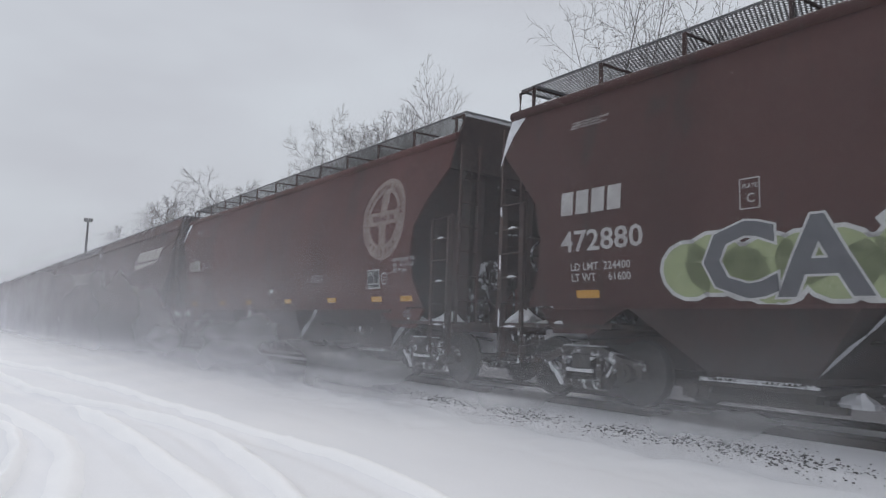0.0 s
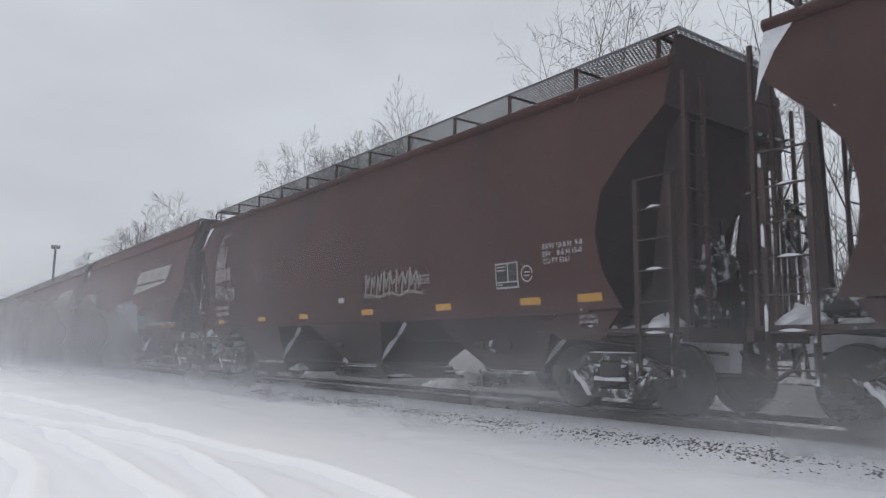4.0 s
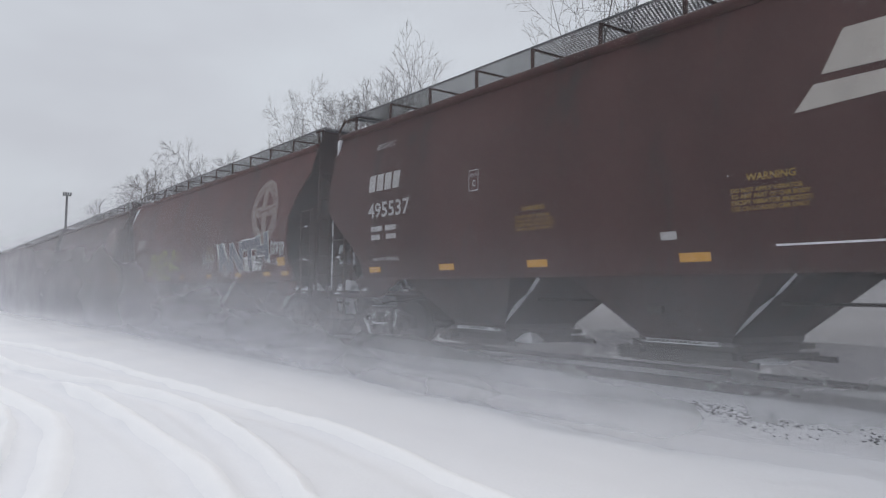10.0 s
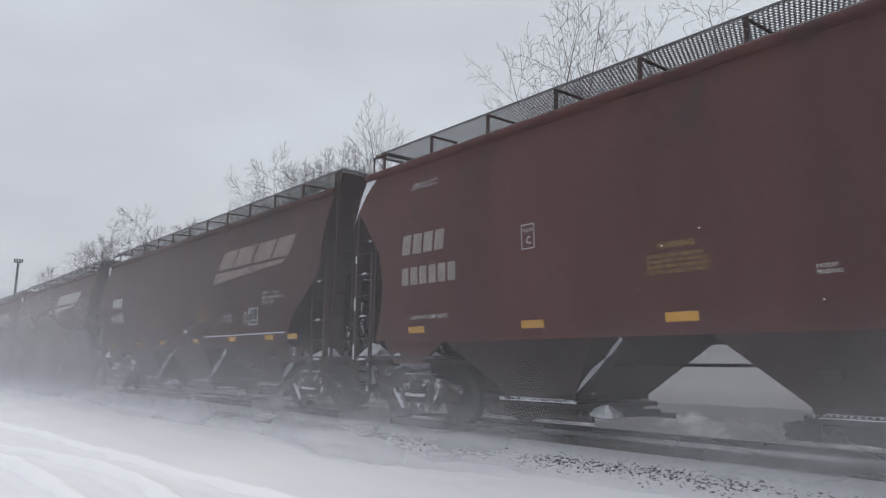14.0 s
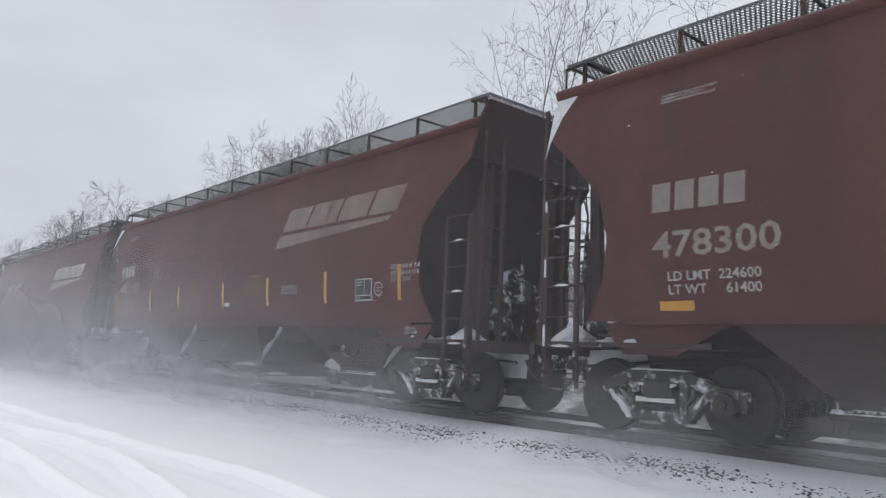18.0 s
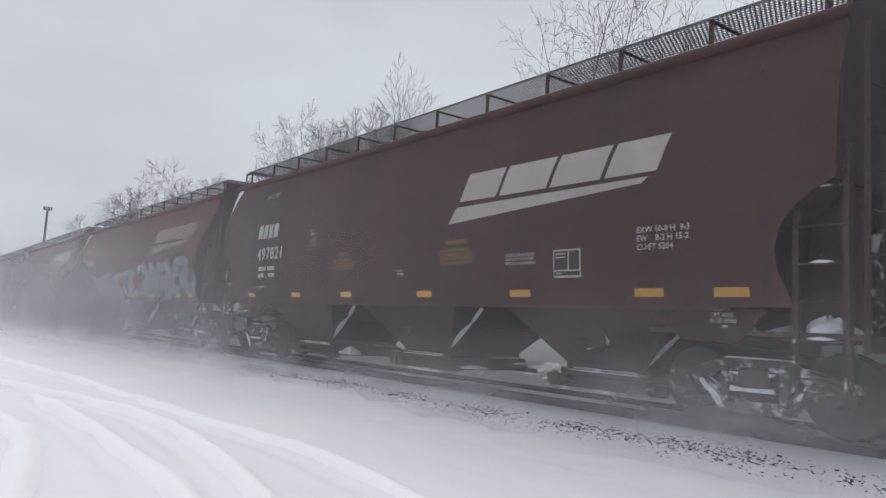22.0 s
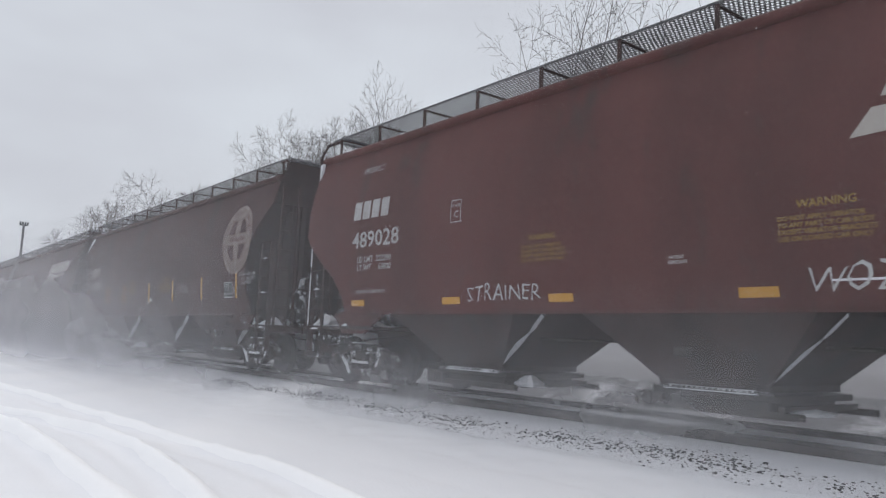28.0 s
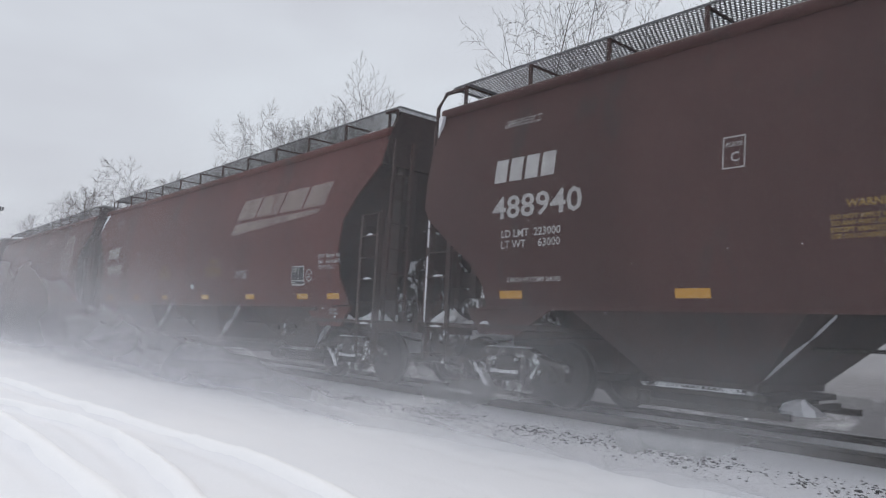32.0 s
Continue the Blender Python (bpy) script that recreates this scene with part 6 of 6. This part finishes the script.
def build_mast():
    x, y = -97.8, 14.8
    g = base_height(y)
    mast = thing("light_mast", "tall pole with a cross-arm of lamps, dim in the snow haze", "pole", m=pose(x, y, g))
    part("pole", Shape().tube([(0, 0, 0), (0, 0, 11.7)], [0.2, 0.12], 8), MAST, mast)
    part("cross_arm", Shape().beam((0, -0.45, 11.8), (0, 0.45, 11.8), 0.1, 0.12), MAST, mast)
    for k in range(4):
        part("lamp_head", Shape().bevel_box(-0.15, 0.15, -0.46 + k * 0.26, -0.30 + k * 0.26, 11.85, 12.2, 0.03), MAST, mast, "floodlight head")


build_mast()


def build_far_left():
    """A low shed, a signal, weeds and shrubs up the line."""
    shed = thing("shed", "low dark trackside shed with a flat snowy roof", "shed", m=pose(-172, -7.0, base_height(-7)))
    part("wall", Shape().box(-3.5, 3.5, -6, 9.8, 0, 4.3), WALL, shed)
    part("roof", Shape().bevel_box(-3.8, 3.8, -6.3, 10.1, 4.3, 4.6, 0.05), SNOW, shed, "snow-covered flat roof")
    part("door", Shape().bevel_box(3.48, 3.56, 4.2, 5.6, 0, 2.3, 0.02), MAST, shed, "pale door")
    sig = thing("signal", "small dark signal on a pole up the line", "signal", m=pose(-160, 3.4, base_height(3.4)))
    part("pole", Shape().tube([(0, 0, 0), (0, 0, 5.2)], 0.12, 6), MAST, sig)
    part("head", Shape().bevel_box(-0.2, 0.2, -0.4, 0.4, 5.0, 6.2, 0.05), TRIM, sig)
    rng = random.Random(3)
    for x, y, n, h, r in ((-46, -0.3, 60, 1.3, 1.3), (-42, -1.6, 60, 1.1, 1.2), (-30.0, 1.5, 18, 0.26, 0.3)):
        s = Shape()
        for k in range(n):
            a = rng.uniform(0, 6.28)
            q = rng.random() * r
            p = Vector((q * math.cos(a), q * math.sin(a), 0))
            e = Vector((rng.uniform(-0.5, 0.5), rng.uniform(-0.5, 0.5), 1)) * h * rng.uniform(0.4, 1)
            s.tube([p, p + e * 0.5, p + e + Vector((rng.uniform(-0.1, 0.1), rng.uniform(-0.1, 0.1), 0))], [0.02, 0.014, 0.005], 3)
        o = tagged(new("shrub" if h > 1 else "weeds", s.mesh("shrub", BRUSH)), "brown leafless shrub in the snow" if h > 1 else "dry weeds poking through snow", "shrub" if h > 1 else "weeds")
        o.matrix_basis = pose(x, y, base_height(y) - 0.03)


build_far_left()


def build_parked_car():
    """A white car that faces the camera: bonnet, raked pillars, glass, mirrors, lamps and wheels; drops of melt water on it."""
    auto = thing("parked_car", "white car beaded with melting snow, parked beside the camera", "car", m=pose(-2.5, 0, -0.74, 0, 0, 7))
    mid, wide = -0.62, 0.87

    def section(x, low, top, w, crown):
        """One cross-section of the body, rounded at the shoulders."""
        half = [(w * 0.90, low), (w, low + 0.14), (w, (low + top) / 2), (w - 0.01, top - 0.09), (w - 0.09, top - 0.01), (w * 0.5, top + crown)]
        return [(x, mid + y, z) for y, z in half] + [(x, mid - y, z) for y, z in half[::-1]]

    part("body", Shape().loft([section(*q) for q in ((1.42, 0.34, 0.60, 0.66, 0.01), (1.36, 0.26, 0.70, 0.76, 0.02), (1.10, 0.22, 0.80, 0.84, 0.03), (0.30, 0.20, 0.87, 0.865, 0.04), (0.05, 0.20, 0.88, wide, 0.02), (-1.4, 0.20, 0.90, wide, 0.02), (-2.2, 0.22, 0.92, 0.85, 0.03), (-2.75, 0.26, 0.88, 0.78, 0.02), (-2.9, 0.36, 0.78, 0.68, 0.0))]), WHITE, auto, "white painted body", True)
    cabin = [(-0.35, 1.12, 0.77), (-0.62, 1.26, 0.72), (-0.95, 1.35, 0.64), (-1.5, 1.38, 0.62), (-2.0, 1.30, 0.62), (-2.25, 1.12, 0.70)]
    part("roof", Shape().loft([[(x, mid - w + 0.02, z - 0.03), (x, mid - w + 0.10, z + 0.01), (x, mid, z + 0.03), (x, mid + w - 0.10, z + 0.01), (x, mid + w - 0.02, z - 0.03), (x, mid, z - 0.02)] for x, z, w in cabin[2:5]]), WHITE, auto, "white roof", True)
    for s in (1, -1):
        def across(y):
            return y if s > 0 else 2 * mid - y
        pillar = Shape().loft([[(x, across(y), z), (x - 0.1, across(y + 0.005), z), (x - 0.12, across(y - 0.09), z), (x + 0.04, across(y - 0.11), z)] for x, y, z in ((0.12, 0.245, 0.80), (-0.12, 0.215, 0.98), (-0.35, 0.18, 1.12), (-0.62, 0.12, 1.26), (-0.95, 0.02, 1.34))])
        part("pillar", pillar, WHITE, auto, "white windscreen pillar", True)
        glass = Shape().loft([[(x, across(y), z), (x, across(y - 0.012), z), (x2, across(y - 0.012), z), (x2, across(y), z)] for x, x2, y, z in ((0.0, -2.3, 0.215, 0.89), (-0.35, -2.2, 0.165, 1.1), (-0.9, -2.0, 0.03, 1.32))])
        part("door_glass", glass, TRIM, auto, "dark side glass")
        part("rear_pillar", Shape().beam((-2.35, across(0.20), 0.90), (-1.98, across(0.02), 1.33), 0.16, 0.05), WHITE, auto)
        mirror = Shape().loft([[(x, across(y), z) for y, z in ((0.25, 0.80 + d), (0.34, 0.79 + d), (0.36, 0.82), (0.355, 0.875 - d), (0.33, 0.89 - d), (0.27, 0.885 - d), (0.25, 0.86 - d))] for x, d in ((-0.02, 0.0), (0.05, 0.004), (0.08, 0.02))])
        part("mirror", mirror, FROSTED, auto, "dark door mirror with wet snow on it")
        lamp = Shape().loft([[(x, across(y), z) for y, z in ((-0.10, 0.56), (0.10, 0.58), (0.13, 0.66), (0.0, 0.69), (-0.10, 0.66))] for x in (1.30, 1.385)])
        part("headlight", lamp, MAST, auto, "clear headlight")
        for x in (0.82, -1.95):
            y0 = across(0.27)
            wheel = part("wheel", Shape().disc((x, 0.32), 0.32, min(y0, across(0.07)), max(y0, across(0.07)), 28), TRIM, auto, "black tyre")
            part("rim", Shape().disc((x, 0.32), 0.20, min(across(0.278), across(0.25)), max(across(0.278), across(0.25)), 20).disc((x, 0.32), 0.05, min(across(0.285), across(0.25)), max(across(0.285), across(0.25)), 8), MAST, wheel, "grey alloy rim")
    front = Shape().loft([[(0.10, mid + y, 0.86), (0.08, mid + y, 0.85), (-0.86, mid + y * 0.78, 1.32), (-0.84, mid + y * 0.78, 1.34)] for y in (-0.74, 0.74)])
    part("windscreen", front, TRIM, auto, "dark windscreen with snow at its foot")
    part("rear_window", Shape().loft([[(-2.36, mid + y, 0.90), (-2.34, mid + y, 0.89), (-1.97, mid + y * 0.85, 1.30), (-1.99, mid + y * 0.85, 1.32)] for y in (-0.72, 0.72)]), TRIM, auto)
    part("bumper", Shape().bevel_box(1.34, 1.46, mid - 0.66, mid + 0.66, 0.30, 0.44, 0.04), TRIM, auto, "black bumper")
    clump(bank := Shape(), -0.1, 0.35, mid - 0.7, mid + 0.6, 0.88, 0.06, 5)
    part("bonnet_snow", bank, SNOW, auto, "snow lying at the foot of the windscreen", True)
    rng = random.Random(8)
    drops = Shape()
    for k in range(46):
        u = rng.random()
        x, y, z = 0.10 - 0.72 * u, 0.245 - 0.125 * u, 0.82 + 0.45 * u
        o = rng.uniform(0.0, 0.09)
        r = rng.uniform(0.004, 0.009)
        c = Vector((x + 0.004 + o * 0.36, y - o, z))
        drops.loft([[c + Vector((r * 0.5, r * g * math.cos(a * 1.047), zz * r + r * g * 0.6 * math.sin(a * 1.047))) for a in range(6)] for zz, g in ((-1.6, 0.4), (-0.6, 1.0), (0.6, 0.8), (1.8, 0.2))])
    tagged(part("melt_drops", drops, TRIM, auto, "dark drops of melt water"), kind="stuff")


build_parked_car()


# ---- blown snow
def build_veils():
    # three standing sheets in place of snow-filled air; haze lies in their opacity
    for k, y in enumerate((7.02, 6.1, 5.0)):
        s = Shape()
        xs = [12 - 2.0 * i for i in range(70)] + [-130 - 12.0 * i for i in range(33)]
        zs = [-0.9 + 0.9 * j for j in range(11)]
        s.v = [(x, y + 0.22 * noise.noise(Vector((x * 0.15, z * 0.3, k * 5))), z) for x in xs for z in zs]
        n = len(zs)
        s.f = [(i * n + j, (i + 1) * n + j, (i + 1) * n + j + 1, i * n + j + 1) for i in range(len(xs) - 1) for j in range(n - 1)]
        tagged(new("blowing_snow", s.mesh("blowing_snow", VEIL, True)), "veil of blowing snow that carries the distance haze", "blowing snow", kind="stuff")


build_veils()
PUFFS = []


def build_puffs():
    rng = random.Random(21)
    meshes = []
    for k in range(3):
        s = Shape()
        n = 9
        w, h = (4.6, 1.9) if k == 0 else ((3.6, 1.5) if k == 1 else (5.4, 2.3))
        s.v = [((i / (n - 1) - 0.5) * w, 0.25 * noise.noise(Vector((i * 0.5, j * 0.5, k * 9))), j / (n - 1) * h) for i in range(n) for j in range(n)]
        s.f = [(i * n + j, (i + 1) * n + j, (i + 1) * n + j + 1, i * n + j + 1) for i in range(n - 1) for j in range(n - 1)]
        meshes.append(s.mesh("snow_puff", PUFF, True))
    for c in range(len(CARS)):
        for dx, y in ((-7.4, 6.95), (6.6, 6.88), (-0.5, 7.06), (3.1, 6.92), (-4.1, 6.98)):
            o = new("snow_puff", meshes[rng.randrange(3)])
            tagged(o, "puff of powder snow whirled up by the wheels", "blowing snow", "puffs along the train", "stuff")
            PUFFS.append((o, c, dx + rng.uniform(-0.8, 0.8), y, -0.55 + rng.uniform(-0.1, 0.1)))


build_puffs()


GUSTS = []


def build_flakes():
    """Single flakes on the wind, a long thin cloud that drifts past."""
    rng = random.Random(77)
    s = Shape()
    for k in range(2600):
        c = Vector((rng.uniform(0, 330), rng.uniform(2.2, 6.6), rng.uniform(-0.4, 4.2)))
        r = rng.uniform(0.002, 0.0045)
        s.put([c + Vector(d) * r for d in ((1.5, 0, 0), (-1.5, 0, 0.3), (0, 1, 0), (0, -1, 0), (0, 0, 1), (0, 0, -1))], [(0, 2, 4), (2, 1, 4), (1, 3, 4), (3, 0, 4), (2, 0, 5), (1, 2, 5), (3, 1, 5), (0, 3, 5)])
    return tagged(new("snow_flakes", s.mesh("snow_flakes", SNOW)), "single snow flakes carried on the wind", "snow flakes", kind="stuff")


FLAKES = build_flakes()


def build_gusts():
    """Long low clouds of powder that trail along the train for a while."""
    meshes = []
    for k in range(3):
        s = Shape()
        n, w, h = 15, 26.0, (3.3, 3.9, 2.9)[k]
        s.v = [((i / (n - 1) - 0.5) * w, 0.5 * noise.noise(Vector((i * 0.4, j * 0.5, k * 9 + 4))), j / (n - 1) * h) for i in range(n) for j in range(n)]
        s.f = [(i * n + j, (i + 1) * n + j, (i + 1) * n + j + 1, i * n + j + 1) for i in range(n - 1) for j in range(n - 1)]
        meshes.append(s.mesh("snow_gust", GUST, True))
    # second and place at which each is thickest before the camera, its speed, its distance
    for k, (t, x, v, y) in enumerate(((0.0, -27, 8, 6.7), (9.2, -29, 8, 6.6), (10.2, -27, 8, 6.9), (11.2, -25, 8, 6.4), (12.1, -22, 8, 6.7), (12.9, -26, 7, 6.6), (15.1, -26, 8, 6.8), (17.2, -29, 8, 6.7), (18.2, -28, 8, 6.8), (25.4, -24, 8, 6.6), (28.0, -31, 7, 6.5), (30.9, -26, 8, 6.6), (30.9, -18, 4, 6.9), (31.8, -27, 7, 6.8), (9.0, -22, 8, 6.5), (32.0, -22, 8, 6.5), (-0.2, -22, 7, 6.9), (10.5, -13, 8, 6.6), (15.8, -19, 8, 6.6))):
        o = new("snow_gust", meshes[k % 3])
        tagged(o, "low cloud of powder snow trailing along the train", "blowing snow", "gusts along the train", "stuff")
        GUSTS.append((o, t, x, v, y))


build_gusts()


# ---- movement: the train runs through, its wheels turn, the powder goes with it
def motions():
    stops = sorted({0.5 * k for k in range(65)})
    for n, wagon in enumerate(TRAIN):
        walk(wagon, [(t, pose(train_x(n, t), TRACK, 0)) for t in stops])
        for base in [o for o in wagon.children if o.name.startswith("truck")]:
            for ws in [o for o in base.children if o.name.startswith("wheelset")]:
                off = base.matrix_basis.translation.x + ws.matrix_basis.translation.x
                p0 = ws.matrix_basis.translation.copy()
                near = [k / 30 for k in range(961) if -15 < train_x(n, k / 30) + off < -0.5]
                times = [0.0] + near + [32.0] if near else [0.0, 32.0]
                times = sorted(set(times))
                rows = []
                for t in times:
                    q = min(max(t, near[0]), near[-1]) if near else 0.0
                    roll = math.degrees((train_x(n, q) + off) / 0.457)
                    rows.append((t, pose(p0.x, p0.y, p0.z, 0, roll % 360, 0)))
                walk(ws, rows)
    for o, c, dx, y, z in PUFFS:
        walk(o, [(t, pose(train_x(c, t) + dx, y, z)) for t in stops[::2]])

    walk(FLAKES, [(0.0, pose(-318, 0, 0)), (32.0, pose(-318 + 9.2 * 32, 0, -0.4))])
    for o, t0, x0, v, y in GUSTS:
        # the powder is whirled up, drifts along and settles again
        rows = sorted({0.0, 32.0} | {min(32.0, max(0.0, t0 + d)) for d in (-2.4, -1.6, -0.8, 0.8, 1.6, 2.4)})
        walk(o, [(t, pose(x0 + v * max(-2.4, min(2.4, t - t0)), y, -0.72 - 4.4 * min(1.0, max(0.0, (abs(t - t0) - 0.8) / 1.6)))) for t in rows])


motions()
